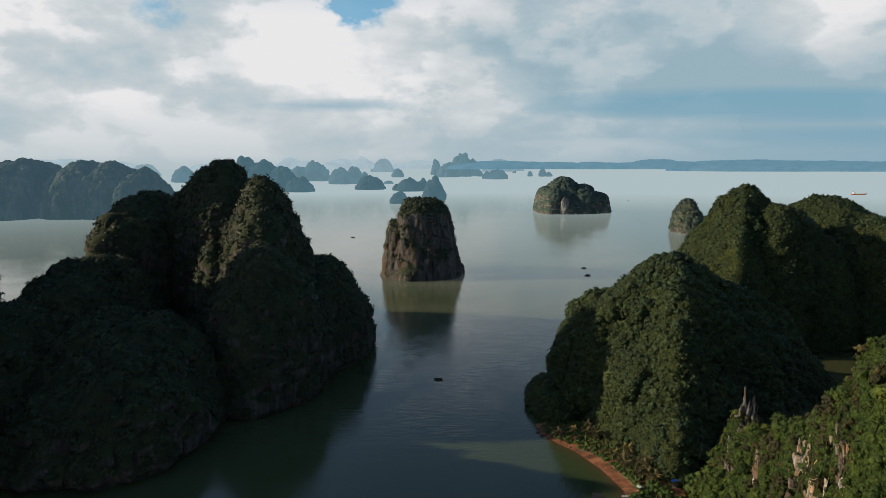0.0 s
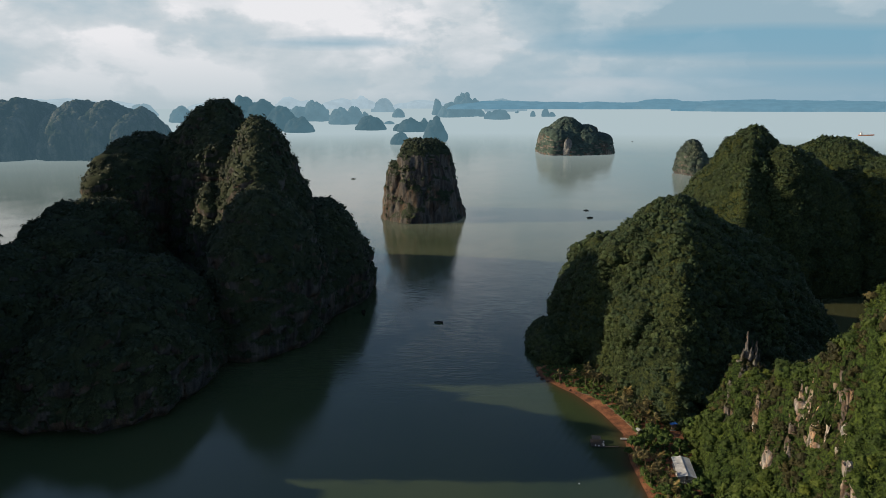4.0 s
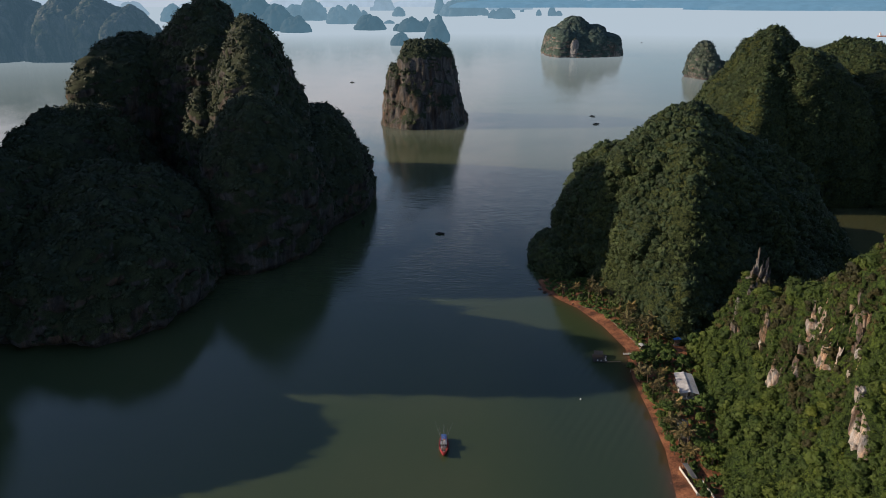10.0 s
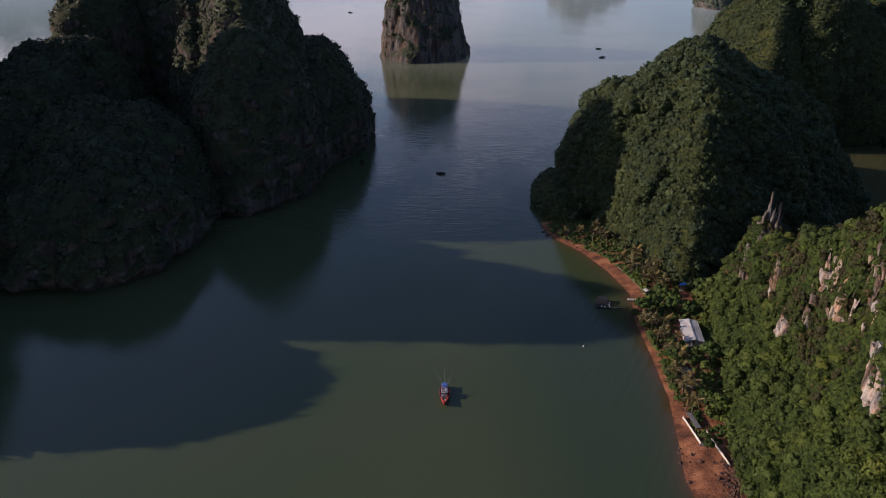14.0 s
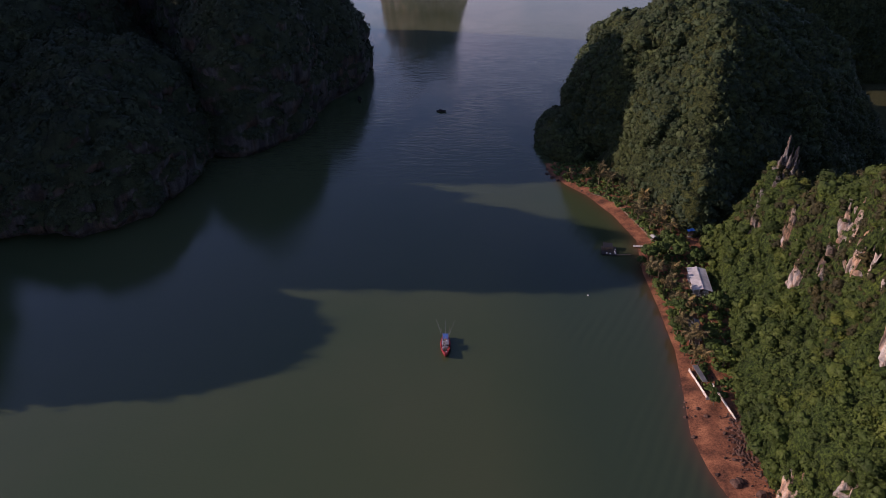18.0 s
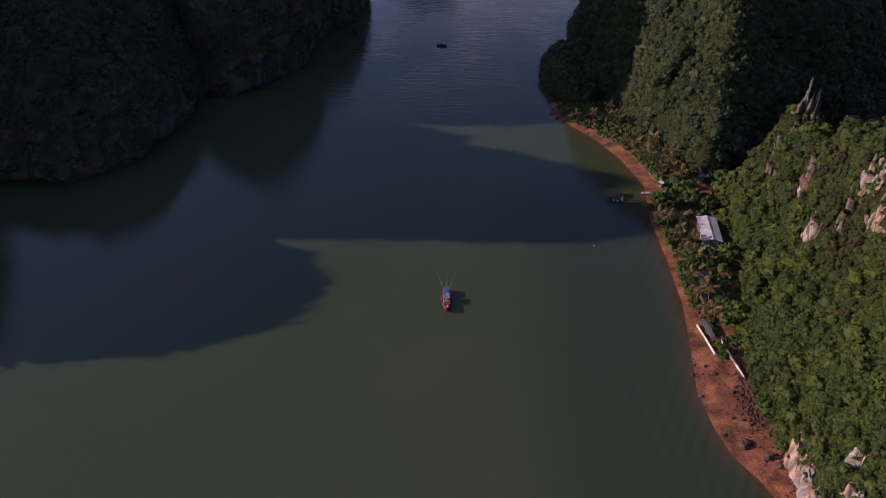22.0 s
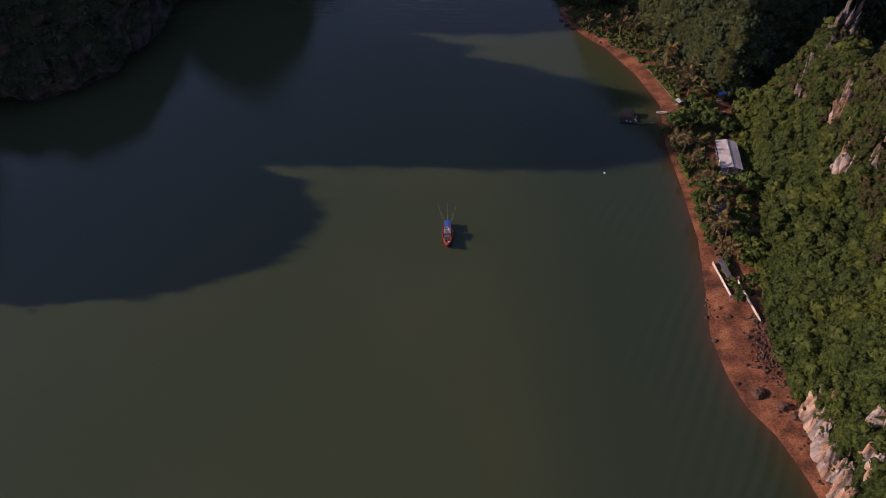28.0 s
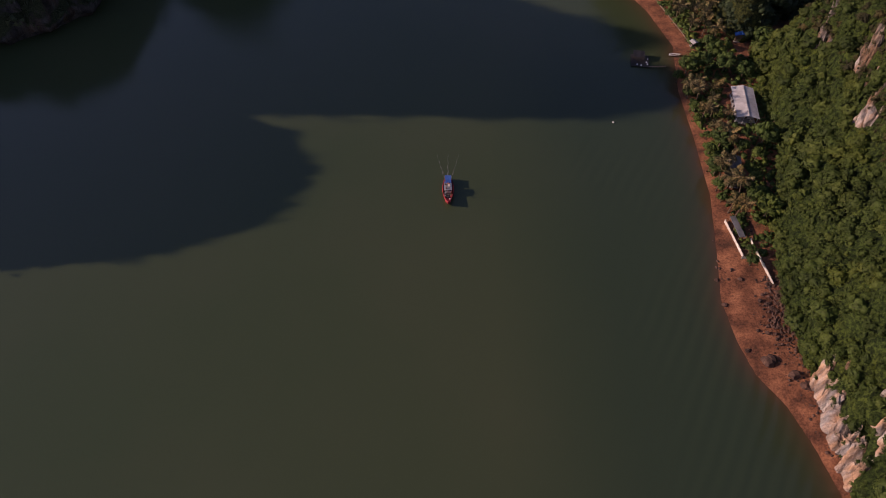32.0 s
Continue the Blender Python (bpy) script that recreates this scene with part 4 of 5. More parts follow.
# x and y of an island's foot, its height, half its width, the shape of its sides, and the air before it
FAR = (
    (-181, 2820, 50, 40, 2.2, 0),
    (-39, 2997, 95, 48, 1.8, 0),
    (-180, 3685, 68, 68, 2.6, 0),
    (-111, 3727, 59, 34, 2.6, 0),
    (-251, 3729, 34, 25, 2.0, 0),
    (-409, 3813, 74, 81, 1.6, 0),
    (-629, 4228, 98, 72, 2.6, 1),
    (-548, 4233, 101, 50, 3.0, 1),
    (-490, 4277, 72, 18, 2.0, 1),
    (-1116, 3810, 159, 104, 2.6, 0),
    (-1014, 3821, 150, 137, 2.2, 0),
    (-886, 3749, 109, 99, 2.0, 0),
    (-768, 3632, 76, 76, 1.8, 0),
    (-834, 4443, 111, 92, 2.8, 1),
    (-924, 4432, 81, 85, 2.4, 1),
    (-1006, 4455, 67, 47, 2.4, 1),
    (-338, 4241, 18, 32, 2.4, 1),
    (-426, 4861, 82, 82, 2.6, 2),
    (-310, 4681, 55, 39, 2.0, 1),
    (-1595, 4199, 96, 68, 2.2, 1),
    (-1927, 4388, 74, 105, 2.2, 2),
    (135, 4735, 139, 87, 2.8, 1),
    (44, 4711, 91, 79, 2.6, 1),
    (214, 4731, 107, 36, 3.0, 1),
    (-46, 4787, 108, 32, 2.2, 1),
    (409, 4866, 74, 123, 2.6, 2),
    (518, 4861, 49, 58, 2.2, 2),
    (366, 4568, 61, 69, 2.4, 1),
    (298, 4573, 46, 31, 2.0, 1),
    (682, 4658, 52, 24, 3.0, 1),
    (724, 4651, 28, 24, 2.0, 1),
    (599, 4669, 36, 16, 2.0, 1),
    (255, 4702, 39, 20, 2.0, 1),
    (505, 4812, 20, 12, 2.0, 1),
    (-1066, 4781, 117, 109, 2.4, 3),
    (-951, 4806, 79, 83, 2.4, 3),
    (-738, 4844, 95, 141, 2.6, 3),
    (-580, 4865, 115, 107, 2.6, 3),
    (-157, 4897, 82, 139, 2.6, 3),
    (-279, 4892, 53, 98, 2.4, 3),
    (-35, 4900, 66, 66, 2.4, 3),
    (-2521, 4202, 91, 287, 2.6, 3),
    (-2335, 4308, 103, 233, 2.6, 3),
    (-2119, 4418, 73, 182, 2.6, 3),
    (-1485, 4669, 73, 172, 2.4, 3),
    (-1607, 4629, 52, 104, 2.4, 3),
    (-1343, 4712, 77, 111, 2.4, 3),
    (431, 4880, 74, 478, 3.0, 4),
    (777, 4837, 61, 398, 3.0, 4),
    (1054, 4784, 64, 267, 3.0, 4),
    (1233, 4741, 56, 375, 3.0, 4),
    (1473, 4672, 83, 272, 3.0, 4),
    (1638, 4617, 62, 459, 3.0, 4),
    (1896, 4509, 95, 401, 3.0, 4),
    (2106, 4416, 93, 557, 3.0, 4),
    (2369, 4281, 85, 409, 3.0, 4),
    (2542, 4182, 74, 515, 3.0, 4),
    (2737, 4057, 83, 489, 3.0, 4),
)
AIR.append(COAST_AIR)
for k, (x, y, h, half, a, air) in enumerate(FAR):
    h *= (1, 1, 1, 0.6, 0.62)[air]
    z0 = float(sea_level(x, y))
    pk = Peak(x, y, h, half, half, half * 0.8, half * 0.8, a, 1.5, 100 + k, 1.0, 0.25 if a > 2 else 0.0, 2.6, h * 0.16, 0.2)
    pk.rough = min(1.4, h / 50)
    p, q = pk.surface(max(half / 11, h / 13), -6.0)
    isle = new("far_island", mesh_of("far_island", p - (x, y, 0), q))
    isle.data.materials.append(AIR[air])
    isle.location = (x, y, z0)
    tagged(isle, "distant limestone island, coloured pale blue to look hazed", "island", "far islands")

# ---- small parts for building things ----


def box(bm, size, at, turn=0.0, tilt=0.0, bevel=0.0):
    """A box with its middle at a place."""
    m = pose(*at, tilt, 0, turn) @ Matrix.Diagonal((*size, 1))
    made = bmesh.ops.create_cube(bm, size=1.0, matrix=m)
    if bevel:
        edges = {e for v in made["verts"] for e in v.link_edges}
        bmesh.ops.bevel(bm, geom=list(edges), offset=bevel, segments=1, affect="EDGES")
    return bm


def rod(bm, a, b, r0, r1=None, sides=6):
    """A round bar from one place to another."""
    a, b = Vector(a), Vector(b)
    turn = (b - a).to_track_quat("Z", "Y").to_matrix().to_4x4()
    bmesh.ops.create_cone(bm, cap_ends=True, segments=sides, radius1=r0, radius2=r0 if r1 is None else r1, depth=(b - a).length,
                          matrix=Matrix.Translation((a + b) / 2) @ turn)
    return bm


def one_box(size, at, turn=0.0, tilt=0.0, bevel=0.0):
    return box(bmesh.new(), size, at, turn, tilt, bevel)


def one_rod(a, b, r0, r1=None, sides=6):
    return rod(bmesh.new(), a, b, r0, r1, sides)


def sheet(width, length, ribs, depth, thick=0.04):
    """A corrugated roof sheet, its ribs along y, with thickness."""
    bm = bmesh.new()
    rows = []
    for side in (0, -thick):
        for y in (-length / 2, length / 2):
            rows.append([bm.verts.new((width * (k / (2 * ribs) - 0.5), y, side + (depth if k % 2 else 0))) for k in range(2 * ribs + 1)])
    for k in range(2 * ribs):
        bm.faces.new((rows[0][k], rows[0][k + 1], rows[1][k + 1], rows[1][k]))
        bm.faces.new((rows[2][k], rows[3][k], rows[3][k + 1], rows[2][k + 1]))
        bm.faces.new((rows[0][k], rows[2][k], rows[2][k + 1], rows[0][k + 1]))
        bm.faces.new((rows[1][k], rows[1][k + 1], rows[3][k + 1], rows[3][k]))
    for k in (0, 2 * ribs):
        bm.faces.new((rows[0][k], rows[1][k], rows[3][k], rows[2][k]))
    bmesh.ops.recalc_face_normals(bm, faces=bm.faces)
    return bm


def moved(bm, m):
    bmesh.ops.transform(bm, matrix=m, verts=bm.verts)
    return bm


def hull(length, beam, depth, sheer=0.5, stations=14, flare=0.75, stern=0.55, keel=0.25):
    """A wooden hull with its bow towards -y, open above, its rail rising to the bow."""
    bm = bmesh.new()
    rings = []
    for k in range(stations + 1):
        t = k / stations  # 0 at the bow
        y = length * (t - 0.5)
        w = beam / 2 * (math.sin(min(1, t / 0.55 + 0.02) * math.pi / 2) ** 0.8 if t < 0.55 else 1 - (1 - stern) * ((t - 0.55) / 0.45) ** 2)
        rail = depth + sheer * (1 - t) ** 2.2 + sheer * 0.25 * max(0, t - 0.7) / 0.3
        bottom = -keel * math.sin(min(1, t * 2.5) * math.pi / 2) + (1 - min(1, t * 5)) * depth * 0.6
        ring = []
        for x, z in ((-1, 1), (-0.97, 0.66), (-flare, 0.3), (-0.35, 0.05), (0, 0), (0.35, 0.05), (flare, 0.3), (0.97, 0.66), (1, 1)):
            ring.append(bm.verts.new((x * w, y - (0.25 * (1 - t) ** 3 * z), bottom + (rail - bottom) * z)))
        rings.append(ring)
    for a, b in zip(rings, rings[1:]):
        for k in range(8):
            bm.faces.new((a[k], b[k], b[k + 1], a[k + 1]))
    bm.faces.new(rings[-1])
    bmesh.ops.recalc_face_normals(bm, faces=bm.faces)
    bmesh.ops.solidify(bm, geom=bm.faces[:], thickness=0.07)
    return bm


# ---- paints ----
WHITE = plain("white_paint", (0.72, 0.72, 0.68), 0.6, wear=0.25)
BLUE = plain("blue_paint", (0.035, 0.13, 0.46), 0.5, wear=0.25)
RED = plain("red_paint", (0.50, 0.045, 0.05), 0.6, wear=0.3)
TAR = plain("tarred_wood", (0.035, 0.032, 0.030), 0.7, wear=0.3)
WOOD = plain("weathered_planks", (0.20, 0.15, 0.105), 0.8, wear=0.35)
ORANGE = plain("orange_paint", (0.55, 0.16, 0.05), 0.6, wear=0.25)
STEEL = plain("galvanised_steel", (0.45, 0.46, 0.46), 0.45, 0.6, wear=0.2)
TIN = plain("pale_roof_sheet", (0.56, 0.56, 0.55), 0.55, wear=0.28, size=1.6)
TIN_GREY = plain("grey_roof_sheet", (0.17, 0.175, 0.18), 0.6, wear=0.3, size=1.6)
TIN_BLUE = plain("blue_roof_sheet", (0.03, 0.15, 0.50), 0.5, wear=0.2, size=1.6)
TIN_RED = plain("rusty_roof_sheet", (0.26, 0.075, 0.05), 0.75, wear=0.35, size=1.6)
PLASTER = plain("lime_plaster", (0.60, 0.57, 0.50), 0.85, wear=0.3, size=1.2)
CEMENT = plain("grey_cement", (0.30, 0.29, 0.27), 0.9, wear=0.3, size=1.0)
SHADOW_GLASS = plain("dark_window_glass", (0.02, 0.025, 0.03), 0.12, wear=0.1)
BARK = plain("grey_brown_bark", (0.13, 0.095, 0.065), 0.9, wear=0.4, size=0.4)
BOULDER = plain("shore_boulder", (0.105, 0.058, 0.040), 0.9, wear=0.55, size=0.5, relief=0.15)
FROND = foliage("palm_fronds", (0.055, 0.060, 0.020), (0.11, 0.10, 0.040), (0.20, 0.155, 0.075), 14.0, False)
PLASTIC = plain("black_plastic", (0.02, 0.02, 0.022), 0.5, wear=0.2)
WAKE_FOAM = plain("thin_foam", (0.22, 0.23, 0.20), 0.6, wear=0.4)
FOAM = plain("white_foam_float", (0.75, 0.75, 0.73), 0.8, wear=0.2)

# ---- the fishing boat under way ----


def fishing_boat(place, turn):
    b = thing("fishing_boat", place, "wooden fishing boat with red bow, blue awning and tall booms", "boat", turn=turn)
    part("hull", hull(11.0, 3.4, 1.25, 1.1, stern=0.4), RED, b, "faded red wooden hull", True)
    part("deck", one_box((2.2, 8.2, 0.1), (0, 0.9, 0.95)), WOOD, b, "weathered plank deck")
    part("foredeck", one_box((1.7, 2.4, 0.1), (0, -3.7, 1.35), bevel=0.03), RED, b, "red painted foredeck")
    part("rail_cap", hull_rim(11.0, 3.4, 1.25, 1.1, 0.4), RED, b, "red painted rail cap")
    house = part("wheelhouse", one_box((1.9, 2.4, 1.7), (0, 0.2, 1.8), bevel=0.06), WHITE, b, "white painted wheelhouse")
    part("roof", one_box((2.3, 2.9, 0.12), (0, 0.2, 2.71), bevel=0.04), STEEL, house, "pale grey roof")
    for x in (-0.6, 0.0, 0.6):
        part("window", one_box((0.48, 0.06, 0.6), (x, -1.02, 2.2)), SHADOW_GLASS, house, "dark window pane")
    for x in (-0.97, 0.97):
        for y in (-0.35, 0.65):
            part("window", one_box((0.06, 0.7, 0.6), (x, y, 2.2)), SHADOW_GLASS, house, "dark window pane")
    part("door", one_box((0.7, 0.06, 1.5), (0.3, 1.42, 1.75)), BLUE, house, "blue wooden door")
    awning = part("awning", moved(sheet(2.0, 3.3, 7, 0.05), pose(0, 3.6, 2.3)), BLUE, b, "bright blue tarpaulin awning")
    for x in (-0.85, 0.85):
        for y in (2.1, 3.6, 5.1):
            part("pole", one_rod((x, y, 1.0), (x, y, 2.29), 0.045), STEEL, awning)
    part("mast", one_rod((0, -1.6, 1.0), (0, -1.75, 6.6), 0.09, 0.05), WOOD, b, "wooden mast")
    for x in (-1, 1):
        part("boom", one_rod((0.12 * x, -1.5, 2.4), (1.6 * x, 4.4, 5.8), 0.06, 0.035), WOOD, b, "slender boom raised over the stern")
        part("stay", one_rod((0, -1.7, 6.5), (1.5 * x, 0.8, 1.4), 0.018, sides=4), STEEL, b)
    part("forestay", one_rod((0, -1.75, 6.5), (0, -5.4, 2.35), 0.018, sides=4), STEEL, b)
    part("winch", one_rod((-0.6, -2.2, 1.35), (0.6, -2.2, 1.35), 0.26, sides=10), TAR, b, "dark winch drum")
    for n, (x, y) in enumerate(((-0.75, 2.2), (-0.8, 3.1), (0.7, 2.7), (0.6, 3.9))):
        part("crate", one_box((0.6, 0.8, 0.45), (x, y, 1.22), 8 * n, bevel=0.03), (WHITE, BLUE, RED, ORANGE)[n], b, "plastic fish crate")
    for n, (x, y, s) in enumerate(((-0.9, -1.2, 0.5), (0.95, -0.8, 0.6), (-0.55, -4.3, 0.4), (0.5, -4.0, 0.45), (0.85, -2.9, 0.5), (-0.9, -2.6, 0.45), (1.1, 0.9, 0.4), (-1.1, 1.3, 0.45))):
        part("basket", one_rod((x, y, 1.0 + 0.4 * (y < -2.4)), (x, y, 1.45 + 0.4 * (y < -2.4)), s * 0.42, s * 0.55, 9), (WHITE, ORANGE, WOOD, WHITE, RED, STEEL, WOOD, BLUE)[n], b, "fish basket on deck")
    for n, (x, y) in enumerate(((-0.5, -0.5), (0.45, 0.5), (0.1, 1.2), (-0.6, 0.9))):
        part("box", one_box((0.5, 0.7, 0.3), (x, y, 2.9), 20 * n, bevel=0.03), (WOOD, WHITE, ORANGE, TAR)[n], house, "gear box on the roof")
    for x in (-1, 1):
        for y in (-1.6, 0.4, 2.6):
            part("tyre", ring(0.33, 0.11, pose(1.78 * x * (1 if y < 2 else 0.95), y, 0.8, 0, 90, 0)), PLASTIC, b, "old tyre fender")
    # heap added below the awning so that the boat's shadow closes up
    part("stern_cargo", heap(1.9, 3.2, 1.15, 3, pose(0, 3.5, 1.0)), TAR, b, "dark heap under the awning, added to fill out the shadow", True)
    part("net", heap(1.5, 0.9, 0.45, 7, pose(0, -3.0, 1.38)), TAR, b, "heap of dark netting", True)
    part("anchor", rod(rod(bmesh.new(), (0, -4.6, 1.45), (0, -5.3, 1.9), 0.05), (-0.35, -5.2, 1.85), (0.35, -5.2, 1.85), 0.05), STEEL, b, "steel anchor on the bow")
    return b


def hull_rim(length, beam, depth, sheer, stern=0.55):
    """A rail cap that follows the top of hull()."""
    bm = bmesh.new()
    n, edge = 14, []
    for k in range(n + 1):
        t = k / n
        w = beam / 2 * (math.sin(min(1, t / 0.55 + 0.02) * math.pi / 2) ** 0.8 if t < 0.55 else 1 - (1 - stern) * ((t - 0.55) / 0.45) ** 2)
        edge.append((w, length * (t - 0.5) - 0.25 * (1 - t) ** 3, depth + sheer * (1 - t) ** 2.2 + sheer * 0.25 * max(0, t - 0.7) / 0.3))
    for s in (-1, 1):
        for (w, y, z), (w2, y2, z2) in zip(edge, edge[1:]):
            rod(bm, (s * w, y, z + 0.03), (s * w2, y2, z2 + 0.03), 0.08, sides=5)
    return bm


def ring(r, thick, m, sides=12):
    bm = bmesh.new()
    vs = [[bm.verts.new(m @ Vector(((r + thick * math.cos(b)) * math.cos(a), (r + thick * math.cos(b)) * math.sin(a), thick * math.sin(b))))
           for b in (k * math.tau / 6 for k in range(6))] for a in (k * math.tau / sides for k in range(sides))]
    for i in range(sides):
        for j in range(6):
            bm.faces.new((vs[i][j], vs[(i + 1) % sides][j], vs[(i + 1) % sides][(j + 1) % 6], vs[i][(j + 1) % 6]))
    return bm


def heap(x, y, z, seed, m):
    bm = bmesh.new()
    bmesh.ops.create_icosphere(bm, subdivisions=3, radius=1.0)
    for v in bm.verts:
        v.co = v.co * (1 + 0.25 * noise.noise(v.co * 2.2 + Vector((seed, 0, 0))))
        v.co = Vector((v.co.x * x / 2, v.co.y * y / 2, max(v.co.z, -0.2) * z))
    return moved(bm, m)


fishing_boat((0, 250, -0.35), 0).scale = (1.12, 1.12, 1.12)
wake = thing("wake", (0, 250, 0), "thin pale foam trail on the water behind the boat", "wake", kind="stuff")
rnd = random.Random(3)
for s in (-1, 0, 1):
    bm = bmesh.new()
    last = None
    for k in range(26):
        y = 5.4 + 0.55 * k
        x = s * (0.9 + 0.13 * k) + 0.12 * math.sin(k * 0.9 + s)
        w = rnd.uniform(0.03, 0.16) * (1 - k / 26) * (1.5 if s == 0 else 1.0) + 0.01
        pair = [bm.verts.new((x - w, y, 0.03)), bm.verts.new((x, y, 0.06)), bm.verts.new((x + w, y, 0.03))]
        if last and k % 5:
            bm.faces.new((last[0], last[1], pair[1], pair[0]))
            bm.faces.new((last[1], last[2], pair[2], pair[1]))
        last = pair
    part("foam_line", bm, WAKE_FOAM, wake)

# ---- smaller craft ----


def sampan(place, turn, length=7.0, cover=True, name="sampan", label="dark wooden sampan with an arched cover", paint=None, tilt=0.0):
    b = thing(name, place, label, "boat", "small boats", turn=turn)
    k = length / 7
    part("hull", hull(length, 1.9 * k, 0.75 * k, 0.55 * k, stern=0.6), paint or TAR, b, "", True)
    part("floor", one_box((1.2 * k, 4.6 * k, 0.06), (0, 0.2 * k, 0.22 * k)), WOOD, b, "worn floor boards")
    for y in (-1.7, 0.0, 1.9):
        part("thwart", one_box((1.5 * k, 0.26 * k, 0.06), (0, y * k, 0.55 * k)), WOOD, b)
    if cover:
        bm = bmesh.new()
        rows = [[bm.verts.new((0.82 * k * math.cos(a), y * k, 0.7 * k + 0.95 * k * math.sin(a))) for a in (i * math.pi / 8 for i in range(9))] for y in (-0.9, 0.3, 1.5)]
        for a, c in zip(rows, rows[1:]):
            for i in range(8):
                bm.faces.new((a[i], a[i + 1], c[i + 1], c[i]))
        bmesh.ops.solidify(bm, geom=bm.faces[:], thickness=0.05)
        part("cover", bm, TAR, b, "arched woven cover", True)
        part("oar", one_rod((0.5 * k, 1.5 * k, 0.8 * k), (1.2 * k, 4.2 * k, 0.3 * k), 0.035), WOOD, b)
    return b


sampan((-4, 516, -0.1), 82)
sampan((-66, 541, -0.1), 15, 10.0, label="dark covered boat moored below the cliff")
sampan((227, 1077, -0.1), 70, 8.5, label="dark covered boat far out on the bay")
sampan((218, 1006, -0.1), 100, 9.5, label="dark covered boat far out on the bay")
sampan((93, 325.7, 0.72), 84, 4.4, False, "rowing_boat", "small white and orange rowing boat hauled onto the sand", WHITE)
for x, y, a in ((-205, 1535, 80), (800, 2920, 40)):
    sampan((x, y, float(sea_level(x, y)) - 0.1), a, 10.0, label="small dark boat in the open bay")


def ship(place, turn, length, paint, label):
    s = thing("cargo_ship", place, label, "ship", "far ships", turn=turn)
    k = length / 11
    part("hull", hull(length, 1.9 * k, 0.9 * k, 0.4 * k, stern=0.85), paint, s, "", True)
    part("deck", one_box((1.5 * k, 9 * k, 0.1 * k), (0, 0.4 * k, 0.75 * k)), WOOD, s)
    part("bridge", one_box((1.4 * k, 1.6 * k, 1.8 * k), (0, 3.6 * k, 1.6 * k), bevel=0.08 * k), WHITE, s, "white bridge")
    part("funnel", one_rod((0, 4.0 * k, 2.4 * k), (0, 4.1 * k, 3.1 * k), 0.28 * k, 0.24 * k, 10), ORANGE, s)
    part("mast", one_rod((0, -2.5 * k, 0.8 * k), (0, -2.5 * k, 2.6 * k), 0.07 * k), WHITE, s)
    return s


ship((1924, 3133, float(sea_level(1924, 3133)) - 1), 80, 65, ORANGE, "orange cargo ship far out on the bay")
ship((1720, 4581, float(sea_level(1720, 4581)) - 1), 85, 39, WHITE, "white ship off the far shore")
ship((2277, 4323, float(sea_level(2277, 4323)) - 1), 80, 32, WHITE, "white ship off the far shore")
ship((2321, 4305, float(sea_level(2321, 4305)) - 1), 60, 37, WHITE, "white ship off the far shore")
ship((2358, 4289, float(sea_level(2358, 4289)) - 1), 100, 42, WHITE, "white ship off the far shore")
ship((2381, 4273, float(sea_level(2381, 4273)) - 1), 75, 33, WHITE, "white ship off the far shore")
ship((2411, 4256, float(sea_level(2411, 4256)) - 1), 90, 33, WHITE, "white ship off the far shore")
ship((2433, 4247, float(sea_level(2433, 4247)) - 1), 95, 38, WHITE, "white ship off the far shore")
ship((2576, 4159, float(sea_level(2576, 4159)) - 1), 90, 29, WHITE, "white ship off the far shore")

# ---- the raft and the buoy ----
raft = thing("fish_farm_raft", (78.3, 322.5, 0.0), "dark floating fish-farm raft with barrels and a net frame", "raft", turn=-8)
for y in np.arange(-3.6, 3.7, 0.6):
    part("plank", one_box((7.2, 0.5, 0.12), (0, float(y), 0.42)), TAR, raft)
for x in (-3.2, -1.1, 1.1, 3.2):
    part("beam", one_box((0.2, 8.2, 0.22), (x, 0, 0.28)), TAR, raft)
for x in (-2.7, 0, 2.7):
    for y in (-3.2, 0, 3.2):
        part("barrel", one_rod((x - 0.55, y, 0.0), (x + 0.55, y, 0.0), 0.32, sides=10), PLASTIC, raft, "black plastic barrel")
for x in (-2.6, 1.4):
    for y in (0.4, 3.4):
        part("post", one_rod((x, y, 0.45), (x, y, 2.3), 0.06), TAR, raft)
part("shelter_roof", moved(sheet(4.6, 3.7, 10, 0.05), pose(-0.6, 1.9, 2.4, 5, 0, 0)), PLASTIC, raft, "black sheet over the shelter")
for n, (x, y) in enumerate(((2.6, -1.0), (2.9, -2.2), (-1.2, -2.8), (0.4, -3.2), (3.1, 1.2))):
    part("float", heap(0.6, 0.5, 0.4, n, pose(x, y, 0.52)), FOAM, raft, "white foam float", True)
gang = thing("gangway", (84.6, 318.4, 0.0), "narrow plank gangway from the raft to the beach", "gangway", turn=2)
for k in range(7):
    part("plank", one_box((0.85, 0.7, 0.06), (-3 + k, 0, 0.62), 3 * (k % 3 - 1)), WOOD, gang)
for x in (-2.8, 0, 2.8):
    for y in (-0.4, 0.4):
        part("post", one_rod((x, y, -1.2), (x, y, 0.95), 0.06), TAR, gang)
buoy = thing("mooring_buoy", (61.8, 285.5, 0), "white foam mooring buoy on the water", "buoy")
part("float", heap(0.8, 0.8, 0.45, 3, pose(0, 0, 0.05)), FOAM, buoy, "", True)
part("stick", one_rod((0, 0, 0.3), (0.1, 0, 1.4), 0.04), TAR, buoy)

# ---- houses on the shore ----


def ground_z(x, y):
    d = x - float(shore_x(y))
    return 1.6 * (1 - math.exp(-max(d, 0) / 9))


